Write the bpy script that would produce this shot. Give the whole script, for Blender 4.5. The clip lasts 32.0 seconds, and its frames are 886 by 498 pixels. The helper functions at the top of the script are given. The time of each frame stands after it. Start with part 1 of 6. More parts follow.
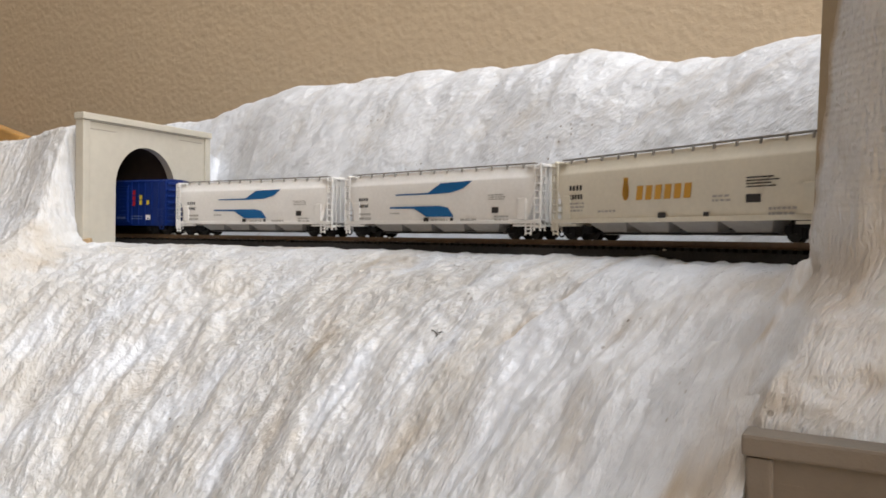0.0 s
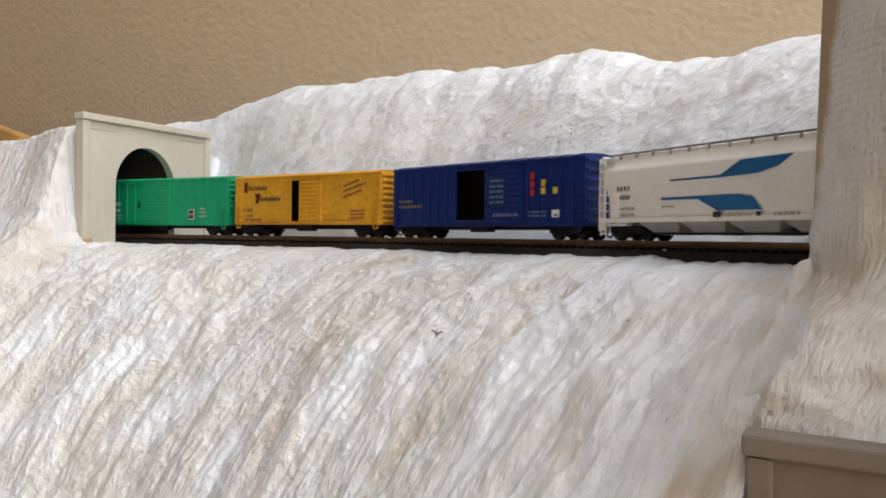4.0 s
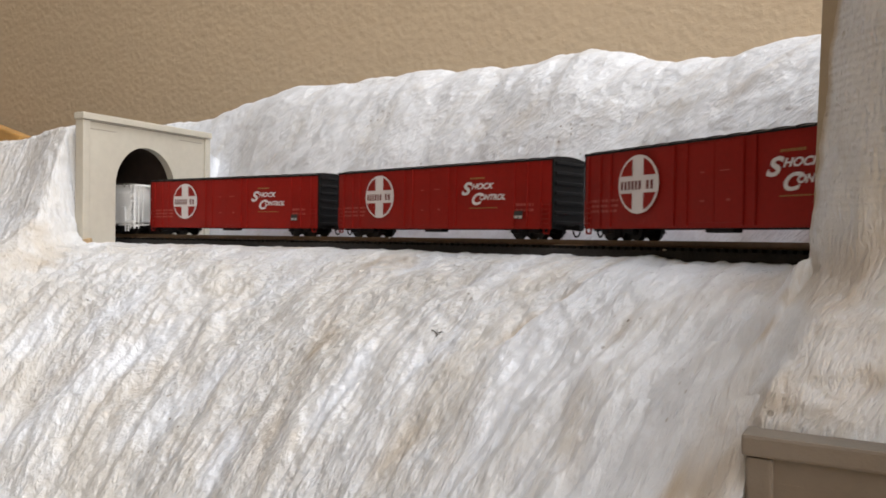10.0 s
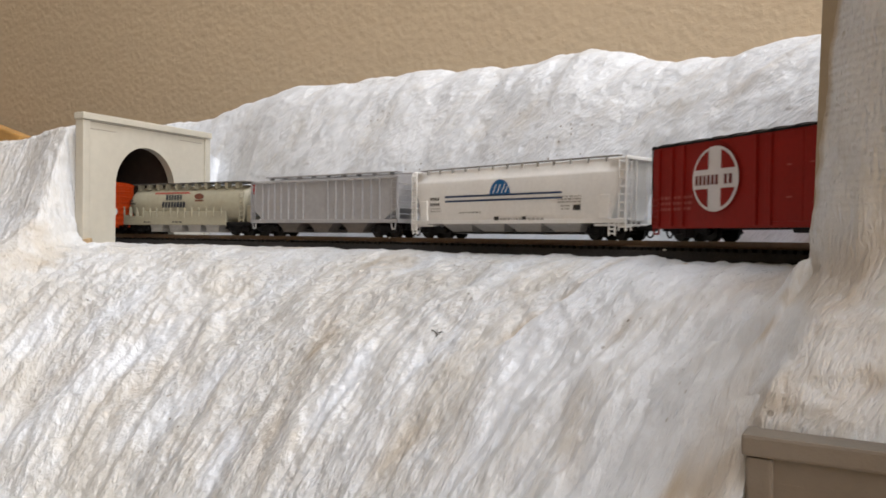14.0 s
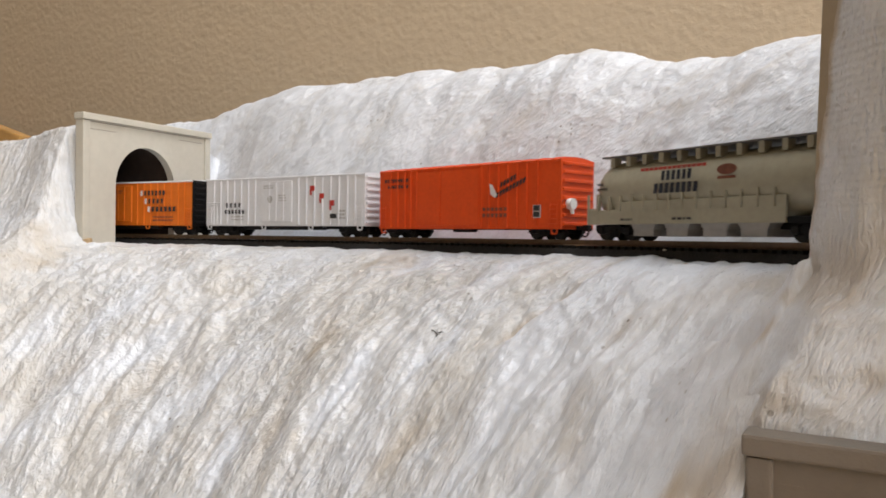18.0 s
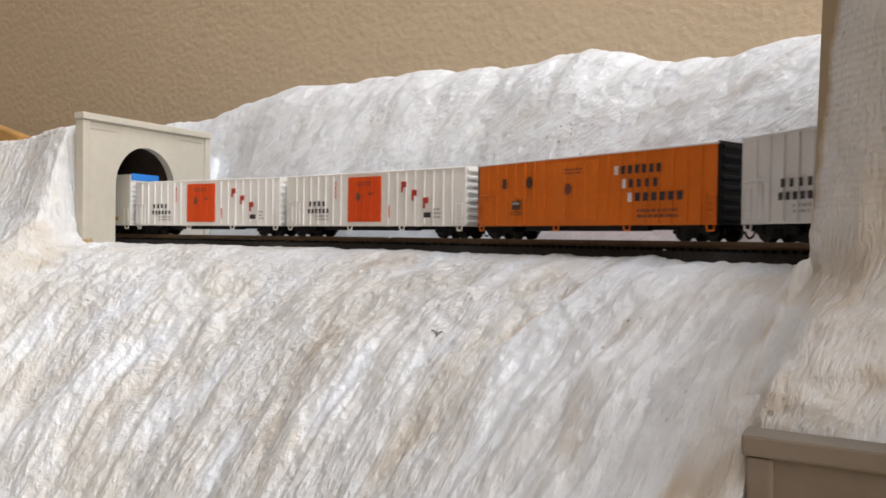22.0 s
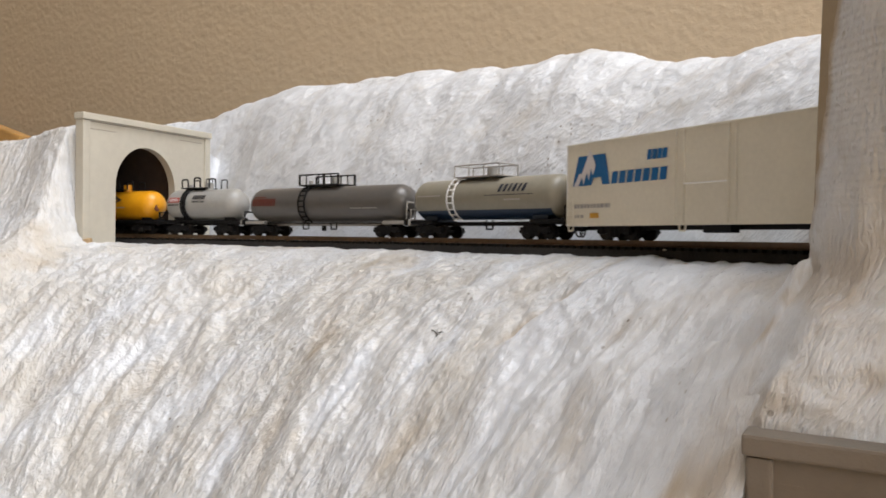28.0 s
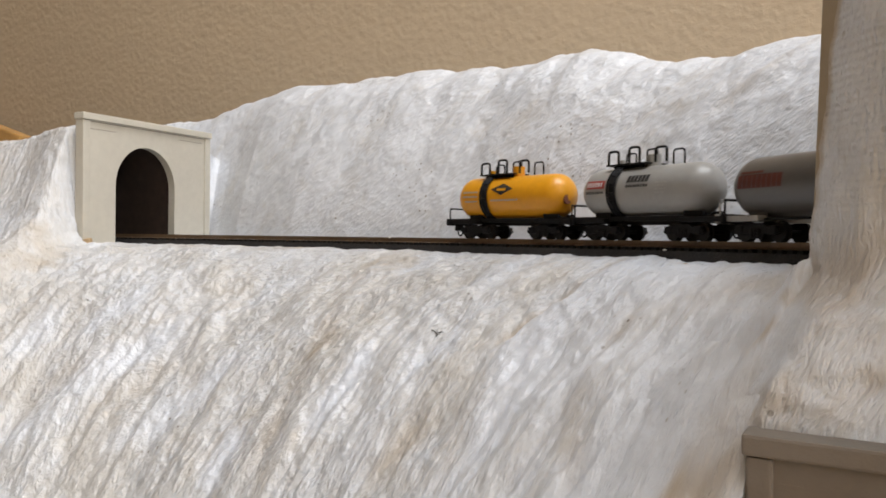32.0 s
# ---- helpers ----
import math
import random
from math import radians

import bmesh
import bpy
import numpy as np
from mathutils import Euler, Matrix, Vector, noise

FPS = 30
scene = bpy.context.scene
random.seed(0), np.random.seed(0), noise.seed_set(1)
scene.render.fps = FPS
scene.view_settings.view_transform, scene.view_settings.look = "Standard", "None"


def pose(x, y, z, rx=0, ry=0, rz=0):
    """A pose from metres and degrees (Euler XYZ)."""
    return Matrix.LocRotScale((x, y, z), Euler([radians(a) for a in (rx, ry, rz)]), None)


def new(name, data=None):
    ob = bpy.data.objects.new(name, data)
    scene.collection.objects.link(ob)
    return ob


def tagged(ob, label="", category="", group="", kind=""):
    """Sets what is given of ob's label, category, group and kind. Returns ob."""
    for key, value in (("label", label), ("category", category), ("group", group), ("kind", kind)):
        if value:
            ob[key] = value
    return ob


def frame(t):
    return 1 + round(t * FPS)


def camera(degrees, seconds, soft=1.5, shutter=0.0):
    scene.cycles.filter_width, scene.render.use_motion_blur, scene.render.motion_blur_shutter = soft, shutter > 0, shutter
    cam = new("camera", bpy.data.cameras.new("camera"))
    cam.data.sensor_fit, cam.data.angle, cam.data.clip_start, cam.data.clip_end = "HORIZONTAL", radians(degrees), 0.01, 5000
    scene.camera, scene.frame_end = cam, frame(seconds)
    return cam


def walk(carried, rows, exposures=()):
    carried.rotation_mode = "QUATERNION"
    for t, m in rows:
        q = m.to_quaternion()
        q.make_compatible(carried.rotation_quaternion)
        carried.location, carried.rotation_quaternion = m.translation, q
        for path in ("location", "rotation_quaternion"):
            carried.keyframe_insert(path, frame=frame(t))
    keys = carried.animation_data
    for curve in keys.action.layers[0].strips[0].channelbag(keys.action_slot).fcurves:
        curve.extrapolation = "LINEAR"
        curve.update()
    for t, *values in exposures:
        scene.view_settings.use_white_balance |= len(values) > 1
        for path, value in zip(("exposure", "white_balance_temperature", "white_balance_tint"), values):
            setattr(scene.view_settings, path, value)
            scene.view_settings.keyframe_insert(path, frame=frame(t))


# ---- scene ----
# ---- camera: it stands still, level with the rails ----
cam = camera(58.5, 32.0, soft=1.7, shutter=0.3)
EYE = pose(0, 0, -0.00014, 90 - 0.774, 0, 0) @ pose(0, 0, 0, 0, 0, 0.77)
walk(cam, [(0, EYE), (32, EYE)], [(0, 0.0), (29.2, 0.0), (29.7, -0.09), (32, -0.09)])

# ---- the plan: the upper track's line, by arc length s from left to right ----
STEP = 0.002
TRACK_S = np.arange(-2.40, 2.96, STEP)


def bend(s):
    """Curvature of the line: straight, then a tightening right-hand curve, then back."""
    if s < -0.162:
        return 0.0
    if s < 0.37:
        return -1.03875 - 6.41465 * s
    if s < 0.63:
        return 3.5
    return 0.0


K = np.array([bend(s) for s in TRACK_S])
HEAD = np.concatenate([[0], np.cumsum((K[1:] + K[:-1]) / 2 * STEP)])
ZERO = int(round(2.40 / STEP))
HEAD += -0.52651 - HEAD[ZERO]
TX = np.concatenate([[0], np.cumsum((np.cos(HEAD[1:]) + np.cos(HEAD[:-1])) / 2 * STEP)])
TY = np.concatenate([[0], np.cumsum((np.sin(HEAD[1:]) + np.sin(HEAD[:-1])) / 2 * STEP)])
TX += -0.1164 - TX[ZERO]
TY += 0.41481 - TY[ZERO]


def on_track(s, side=0.0):
    """Point of the plan at arc length s, side metres to the far side of the line."""
    x, y, h = np.interp(s, TRACK_S, TX), np.interp(s, TRACK_S, TY), np.interp(s, TRACK_S, HEAD)
    return x - side * math.sin(h), y + side * math.cos(h), h


WALL_TURN = -25.4          # degrees: the wall runs along the straight of the track
U = Vector((math.cos(radians(WALL_TURN)), math.sin(radians(WALL_TURN)), 0))
V = Vector((-U.y, U.x, 0))
ROOM = Matrix.Rotation(radians(WALL_TURN), 4, "Z")
WALL_V, BACK_V, LEFT_U, RIGHT_U, FLOOR_Z, CEIL_Z = 0.62, -2.6, -4.6, 2.75, -1.02, 1.75
WIN_V0, WIN_V1, WIN_Z0, WIN_Z1 = -2.5, -0.6, 0.15, 1.55     # window in the end wall
FILL_U0, FILL_U1, FILL_V0, FILL_V1 = -0.05, 1.15, -0.5, 0.45      # added ceiling opening for the fill lamp
S_LEFT, S_RIGHT = -0.055, 0.353   # where the two tunnel mouths stand

# ---- light: daylight from a window in the end wall, and an added ceiling fill ----
world = bpy.data.worlds.new("world")
scene.world = world
world.use_nodes = True
sky = world.node_tree.nodes.new("ShaderNodeTexSky")
sky.sky_type, sky.sun_disc = "NISHITA", False
sky.sun_elevation, sky.sun_rotation = radians(35), radians(200)
world.node_tree.links.new(sky.outputs[0], world.node_tree.nodes["Background"].inputs[0])
world.node_tree.nodes["Background"].inputs[1].default_value = 0.12



def area_light(m, wide, high, watts, colour):
    """Area lamp, for the window's daylight and for the added ceiling fill."""
    day = bpy.data.lights.new("window_or_fill_light", "AREA")
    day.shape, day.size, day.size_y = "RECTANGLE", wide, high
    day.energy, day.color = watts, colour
    new("window_or_fill_light", day).matrix_world = ROOM @ m


WIN_Z = (WIN_Z0 + WIN_Z1) / 2
area_light(Matrix.Translation((RIGHT_U - 0.02, (WIN_V0 + WIN_V1) / 2, WIN_Z)) @ pose(0, 0, 0, 0, 90, 0) @ pose(0, 0, 0, 0, 0, 90), WIN_V1 - WIN_V0, WIN_Z1 - WIN_Z0, 78, (1.0, 0.945, 0.885))
# unseen fill lamp added overhead to brighten the slopes
area_light(Matrix.Translation(((FILL_U0 + FILL_U1) / 2, (FILL_V0 + FILL_V1) / 2, CEIL_Z + 0.05)), FILL_U1 - FILL_U0, FILL_V1 - FILL_V0, 43, (0.915, 0.925, 0.95))


# ---- materials ----
def material(name, colour, rough=0.5, metal=0.0, spot=0.12, size=900.0, bump=0.0, bump_size=4000.0, spec=0.5):
    """Painted or moulded surface: base colour varied at two scales, a fine relief."""
    m = bpy.data.materials.new(name)
    m.use_nodes = True
    n, l = m.node_tree.nodes, m.node_tree.links
    b = n["Principled BSDF"]
    b.inputs["Roughness"].default_value, b.inputs["Metallic"].default_value = rough, metal
    b.inputs["Specular IOR Level"].default_value = spec
    co = n.new("ShaderNodeTexCoord")
    fine, wide = n.new("ShaderNodeTexNoise"), n.new("ShaderNodeTexNoise")
    fine.inputs["Scale"].default_value, wide.inputs["Scale"].default_value = size, size / 9
    fine.inputs["Detail"].default_value = 3
    both = n.new("ShaderNodeMath")
    both.operation = "ADD"
    l.new(co.outputs["Object"], fine.inputs["Vector"])
    l.new(co.outputs["Object"], wide.inputs["Vector"])
    l.new(fine.outputs["Fac"], both.inputs[0])
    l.new(wide.outputs["Fac"], both.inputs[1])
    ramp = n.new("ShaderNodeMapRange")
    ramp.inputs["From Min"].default_value, ramp.inputs["From Max"].default_value = 0.7, 1.3
    ramp.inputs["To Min"].default_value, ramp.inputs["To Max"].default_value = 1 - spot, 1 + spot
    l.new(both.outputs[0], ramp.inputs["Value"])
    mul = n.new("ShaderNodeVectorMath")
    mul.operation = "MULTIPLY"
    mul.inputs[0].default_value = colour
    l.new(ramp.outputs[0], mul.inputs[1])
    l.new(mul.outputs[0], b.inputs["Base Color"])
    if bump:
        bn, tex = n.new("ShaderNodeBump"), n.new("ShaderNodeTexNoise")
        tex.inputs["Scale"].default_value = bump_size
        tex.inputs["Detail"].default_value = 4
        bn.inputs["Strength"].default_value, bn.inputs["Distance"].default_value = 1.0, bump
        l.new(co.outputs["Object"], tex.inputs["Vector"])
        l.new(tex.outputs["Fac"], bn.inputs["Height"])
        l.new(bn.outputs[0], b.inputs["Normal"])
    return m


def wall_material():
    """Beige wall paint over a sprayed orange-peel texture."""
    m = material("wall_paint", (0.40, 0.315, 0.215), 0.7, spot=0.03, size=40)
    n, l = m.node_tree.nodes, m.node_tree.links
    co, tex, vor, add, bn = (n.new("ShaderNode" + k) for k in ("TexCoord", "TexNoise", "TexVoronoi", "Math", "Bump"))
    tex.inputs["Scale"].default_value, tex.inputs["Detail"].default_value = 185, 3
    tex.inputs["Roughness"].default_value = 0.55
    vor.inputs["Scale"].default_value = 165
    vor.feature = "SMOOTH_F1"
    l.new(co.outputs["Object"], tex.inputs["Vector"])
    l.new(co.outputs["Object"], vor.inputs["Vector"])
    add.operation = "MULTIPLY_ADD"
    add.inputs[1].default_value = -0.6
    l.new(vor.outputs["Distance"], add.inputs[0])
    l.new(tex.outputs["Fac"], add.inputs[2])
    bn.inputs["Distance"].default_value = 0.0008
    l.new(add.outputs[0], bn.inputs["Height"])
    l.new(bn.outputs[0], n["Principled BSDF"].inputs["Normal"])
    return m


def plaster_material():
    """White plaster, brushed down the slope, with tea-coloured stains and gauze showing through."""
    m = bpy.data.materials.new("plaster")
    m.use_nodes = True
    n, l = m.node_tree.nodes, m.node_tree.links
    b = n["Principled BSDF"]
    uv = n.new("ShaderNodeUVMap")
    uv.uv_map = "slope"
    co = n.new("ShaderNodeTexCoord")

    def noise_at(source, scale, stretch, detail=4, rough=0.55, dist=0.0):
        mp, t = n.new("ShaderNodeMapping"), n.new("ShaderNodeTexNoise")
        mp.inputs["Scale"].default_value = stretch
        t.inputs["Scale"].default_value, t.inputs["Detail"].default_value = scale, detail
        t.inputs["Roughness"].default_value, t.inputs["Distortion"].default_value = rough, dist
        l.new(source, mp.inputs["Vector"])
        l.new(mp.outputs[0], t.inputs["Vector"])
        return t.outputs["Fac"]

    def math_of(op, a, c):
        k = n.new("ShaderNodeMath")
        k.operation = op
        for i, val in enumerate((a, c)):
            if isinstance(val, (int, float)):
                k.inputs[i].default_value = val
            else:
                l.new(val, k.inputs[i])
        return k.outputs[0]

    def span(val, a, c, lo, hi):
        k = n.new("ShaderNodeMapRange")
        for key, x in (("From Min", a), ("From Max", c), ("To Min", lo), ("To Max", hi)):
            k.inputs[key].default_value = x
        l.new(val, k.inputs["Value"])
        return k.outputs[0]

    slope, place = uv.outputs[0], co.outputs["Object"]
    # let the brush wander: shift the slope's coordinates by a slow noise
    drift, bent = n.new("ShaderNodeTexNoise"), n.new("ShaderNodeVectorMath")
    drift.inputs["Scale"].default_value, drift.inputs["Detail"].default_value = 30, 2
    l.new(place, drift.inputs["Vector"])
    bent.operation = "MULTIPLY_ADD"
    bent.inputs[1].default_value = (0.004, 0.004, 0)
    l.new(drift.outputs["Color"], bent.inputs[0])
    l.new(slope, bent.inputs[2])
    slope = bent.outputs[0]
    wash = noise_at(slope, 1.0, (40, 15, 1), 4, 0.6, 0.0)
    streak = noise_at(slope, 1.0, (240, 105, 1), 3, 0.55, 0.0)
    brush = noise_at(slope, 1.0, (1300, 420, 1), 2, 0.5)
    dab = noise_at(slope, 1.0, (690, 270, 1), 4, 0.6, 0.0)
    lump = noise_at(place, 120, (1, 1, 1), 2, 0.5)
    ragged = noise_at(place, 24, (1, 1, 1), 3, 0.5)
    stain = noise_at(slope, 1.0, (60, 12, 1), 4, 0.6, 0.6)
    stain2 = noise_at(place, 22, (1, 1, 1), 3, 0.5)
    mask = span(math_of("ADD", math_of("MULTIPLY", stain, 0.8), math_of("MULTIPLY", stain2, 0.4)), 0.67, 0.84, 0.0, 1.0)
    soiled = n.new("ShaderNodeAttribute")
    soiled.attribute_name = "soil"
    # smoother, cleaner plaster where it was left unbrushed
    quiet = n.new("ShaderNodeAttribute")
    quiet.attribute_name = "quiet"
    mask = math_of("MULTIPLY", mask, math_of("SUBTRACT", 1.0, math_of("MULTIPLY", quiet.outputs["Fac"], 0.8)))
    mask = math_of("MINIMUM", math_of("ADD", math_of("MULTIPLY", mask, 0.7), soiled.outputs["Fac"]), 1.0)
    # washes of warm grey and white, window light's blue put into it, then stains
    base = n.new("ShaderNodeMix")
    base.data_type = "RGBA"
    base.inputs["A"].default_value = (0.57, 0.555, 0.53, 1)
    base.inputs["B"].default_value = (0.68, 0.708, 0.755, 1)
    paleness = n.new("ShaderNodeAttribute")
    paleness.attribute_name = "paleness"
    white = math_of("ADD", math_of("ADD", math_of("MULTIPLY", wash, 0.5), math_of("ADD", math_of("MULTIPLY", noise_at(place, 70, (1, 1, 1), 4, 0.6), 0.3), math_of("MULTIPLY", dab, 0.2))), math_of("MULTIPLY", quiet.outputs["Fac"], 0.12))
    white = math_of("ADD", math_of("ADD", white, math_of("MULTIPLY", quiet.outputs["Fac"], 0.04)), math_of("MULTIPLY", paleness.outputs["Fac"], 0.25))
    l.new(span(white, 0.42, 0.62, 0.0, 1.0), base.inputs["Factor"])
    pale_streak = n.new("ShaderNodeMix")
    pale_streak.data_type = "RGBA"
    pale_streak.inputs["B"].default_value = (0.70, 0.735, 0.80, 1)
    l.new(math_of("MULTIPLY", paleness.outputs["Fac"], 0.8), pale_streak.inputs["Factor"])
    l.new(base.outputs["Result"], pale_streak.inputs["A"])
    mix = n.new("ShaderNodeMix")
    mix.data_type = "RGBA"
    l.new(pale_streak.outputs["Result"], mix.inputs["A"])
    mix.inputs["B"].default_value = (0.40, 0.31, 0.20, 1)
    l.new(mask, mix.inputs["Factor"])
    dark = n.new("ShaderNodeMix")
    dark.data_type = "RGBA"
    dark.blend_type = "MULTIPLY"
    dark.inputs["Factor"].default_value = 1
    l.new(mix.outputs["Result"], dark.inputs["A"])
    tone = n.new("ShaderNodeCombineColor")
    shade = span(math_of("ADD", dab, lump), 0.7, 1.3, 0.92, 1.05)
    for i in range(3):
        l.new(shade, tone.inputs[i])
    l.new(tone.outputs[0], dark.inputs["B"])
    # scattered dark pits
    pit, where = n.new("ShaderNodeTexVoronoi"), noise_at(place, 26, (1, 1, 1), 2, 0.5)
    pit.inputs["Scale"].default_value = 300
    l.new(place, pit.inputs["Vector"])
    hole = math_of("MULTIPLY", span(pit.outputs["Distance"], 0.13, 0.20, 1.0, 0.0), span(math_of("ADD", where, math_of("MULTIPLY", soiled.outputs["Fac"], 0.15)), 0.60, 0.66, 0.0, 1.0))
    pitted = n.new("ShaderNodeMix")
    pitted.data_type = "RGBA"
    l.new(math_of("MULTIPLY", hole, 0.8), pitted.inputs["Factor"])
    l.new(dark.outputs["Result"], pitted.inputs["A"])
    pitted.inputs["B"].default_value = (0.20, 0.17, 0.14, 1)
    l.new(pitted.outputs["Result"], b.inputs["Base Color"])
    l.new(span(dab, 0.35, 0.65, 0.48, 0.26), b.inputs["Roughness"])
    b.inputs["Specular IOR Level"].default_value = 0.6
    weave = n.new("ShaderNodeAttribute")
    weave.attribute_name = "gauze"
    waves = []
    for axis in ("X", "Y"):
        wv = n.new("ShaderNodeTexWave")
        wv.wave_type, wv.bands_direction = "BANDS", axis
        wv.inputs["Scale"].default_value, wv.inputs["Distortion"].default_value = 225, 1.0
        wv.inputs["Detail"].default_value = 1
        l.new(uv.outputs[0], wv.inputs["Vector"])
        waves.append(wv.outputs["Fac"])
    cloth = math_of("MULTIPLY", math_of("ADD", waves[0], waves[1]), math_of("MULTIPLY", weave.outputs["Fac"], 0.05))
    raised = math_of("MULTIPLY", math_of("MAXIMUM", math_of("SUBTRACT", dab, 0.42), 0.0), 3.0)
    # relief: long strokes, short dabs where the plaster was left ragged, soft lumps, fine bristle lines
    rough_spots = math_of("MULTIPLY", span(ragged, 0.40, 0.62, 0.55, 1.0), math_of("SUBTRACT", 1.0, math_of("MULTIPLY", paleness.outputs["Fac"], 0.6)))
    calm = math_of("SUBTRACT", 1.0, math_of("MULTIPLY", quiet.outputs["Fac"], 0.75))
    h = math_of("ADD", math_of("MULTIPLY", math_of("MULTIPLY", streak, 0.34), calm), math_of("MULTIPLY", math_of("MULTIPLY", brush, 0.05), rough_spots))
    h = math_of("ADD", h, math_of("MULTIPLY", math_of("MULTIPLY", lump, 0.6), math_of("SUBTRACT", 1.0, math_of("MULTIPLY", quiet.outputs["Fac"], 0.35))))
    h = math_of("ADD", h, math_of("MULTIPLY", math_of("MULTIPLY", raised, 0.42), math_of("MULTIPLY", rough_spots, calm)))
    h = math_of("ADD", h, math_of("MULTIPLY", wash, 0.5))
    h = math_of("ADD", h, math_of("MULTIPLY", math_of("MULTIPLY", noise_at(place, 420, (1, 1, 1), 2, 0.5), 0.17), calm))
    h = math_of("ADD", h, cloth)
    bn = n.new("ShaderNodeBump")
    bn.inputs["Distance"].default_value, bn.inputs["Strength"].default_value = 0.0025, 1.0
    l.new(h, bn.inputs["Height"])
    l.new(bn.outputs[0], b.inputs["Normal"])
    return m


WALL = wall_material()
PLASTER = plaster_material()
CEILING = material("ceiling_paint", (0.80, 0.78, 0.73), 0.8, spot=0.02, size=20)
CARPET = material("carpet", (0.30, 0.24, 0.17), 0.95, spot=0.15, size=120)
WHITE_PAINT = material("white_gloss_paint", (0.78, 0.77, 0.74), 0.4, spot=0.02, size=20)
WOOD = material("honey_wood", (0.48, 0.27, 0.09), 0.45, spot=0.2, size=60)
PLY = material("plywood", (0.45, 0.32, 0.18), 0.6, spot=0.15, size=60)
STONE = material("cast_grey_plaster", (0.50, 0.475, 0.41), 0.6, spot=0.05, size=300, bump=0.00012, bump_size=1500)
# STONE darkened: shade under the lower portal's cap put into the colour
STONE_SHADED = material("shaded_cast_plaster", (0.17, 0.145, 0.12), 0.6, spot=0.08, size=300, bump=0.00012, bump_size=1500)
# right portal: its dirt and the shade it stands in, put into the colour
STONE_DIRTY_SHADED = material("dirty_shaded_cast_plaster", (0.36, 0.29, 0.20), 0.6, spot=0.08, size=300, bump=0.00012, bump_size=1500)
TUNNEL = material("tunnel_lining", (0.035, 0.02, 0.014), 0.9, spot=0.3, size=200)
SLEEPER = material("black_sleeper_plastic", (0.009, 0.008, 0.007), 0.65, spot=0.25, size=1200, spec=0.2)
BALLAST = material("dark_roadbed", (0.011, 0.009, 0.008), 0.9, spot=0.5, size=1800, bump=0.0004, bump_size=1600)
RAIL = material("browned_rail", (0.12, 0.075, 0.04), 0.55, 0.2, spot=0.2, size=600)
BLACK = material("black_plastic", (0.006, 0.0055, 0.006), 0.6, spot=0.2, size=900, spec=0.2)
WHEEL = material("dark_wheel", (0.009, 0.008, 0.0075), 0.55, spot=0.2, size=900, spec=0.25)
GLASS = material("window_glass", (0.9, 0.95, 1.0), 0.02, spot=0.0)
GLASS.node_tree.nodes["Principled BSDF"].inputs["Transmission Weight"].default_value = 1.0


# ---- mesh helpers ----
def box(bm, x0, x1, y0, y1, z0, z1, soft=0.0, m=None):
    """A box in bm, its edges rounded by soft."""
    made = bmesh.ops.create_cube(bm, size=1.0)["verts"]
    for p in made:
        p.co = Vector(((x0 + x1) / 2 + p.co.x * (x1 - x0), (y0 + y1) / 2 + p.co.y * (y1 - y0), (z0 + z1) / 2 + p.co.z * (z1 - z0)))
    if soft:
        edges = list({e for p in made for e in p.link_edges})
        got = bmesh.ops.bevel(bm, geom=edges, offset=soft, segments=2, affect="EDGES", profile=0.6)
        made = got["verts"]
    if m is not None:
        bmesh.ops.transform(bm, matrix=m, verts=list(made))
    return made


def rod(bm, a, c, r, sides=6, r2=None):
    """A round bar from a to c."""
    a, c = Vector(a), Vector(c)
    way = c - a
    m = Matrix.Translation((a + c) / 2) @ way.to_track_quat("Z", "Y").to_matrix().to_4x4()
    return bmesh.ops.create_cone(bm, cap_ends=True, segments=sides, radius1=r, radius2=r if r2 is None else r2, depth=way.length, matrix=m)["verts"]


def loft(bm, rings, cap=True):
    """Skin over closed rings of points with equal counts."""
    rows = [[bm.verts.new(p) for p in ring] for ring in rings]
    k = len(rows[0])
    for a, c in zip(rows, rows[1:]):
        for i in range(k):
            bm.faces.new((a[i], a[(i + 1) % k], c[(i + 1) % k], c[i]))
    if cap:
        bm.faces.new(rows[0][::-1])
        bm.faces.new(rows[-1])
    bmesh.ops.recalc_face_normals(bm, faces=bm.faces[:])


def mesh_of(name, bm, mat, smooth=0.0):
    me = bpy.data.meshes.new(name)
    bm.to_mesh(me)
    bm.free()
    me.materials.append(mat)
    if smooth:
        me.shade_smooth()
        me.set_sharp_from_angle(angle=radians(smooth))
    return me


def part(name, bm, mat, parent, label="", smooth=0.0, at=None):
    """One mesh object under a thing or a part."""
    ob = new(name, mesh_of(name, bm, mat, smooth))
    ob.parent = parent
    if at is not None:
        ob.matrix_basis = at
    return tagged(ob, label)


def again(name, me, parent, at, label=""):
    """Another object on the same mesh."""
    ob = new(name, me)
    ob.parent, ob.matrix_basis = parent, at
    return tagged(ob, label)


def solid(name, boxes, mat, parent=None, label="", kind="structure", soft=0.0, m=None):
    bm = bmesh.new()
    for b in boxes:
        box(bm, *b, soft=soft)
    ob = new(name, mesh_of(name, bm, mat))
    if m is not None:
        ob.matrix_world = m
    if parent is not None:
        ob.parent = parent
        return tagged(ob, label)
    return tagged(ob, label, kind=kind)


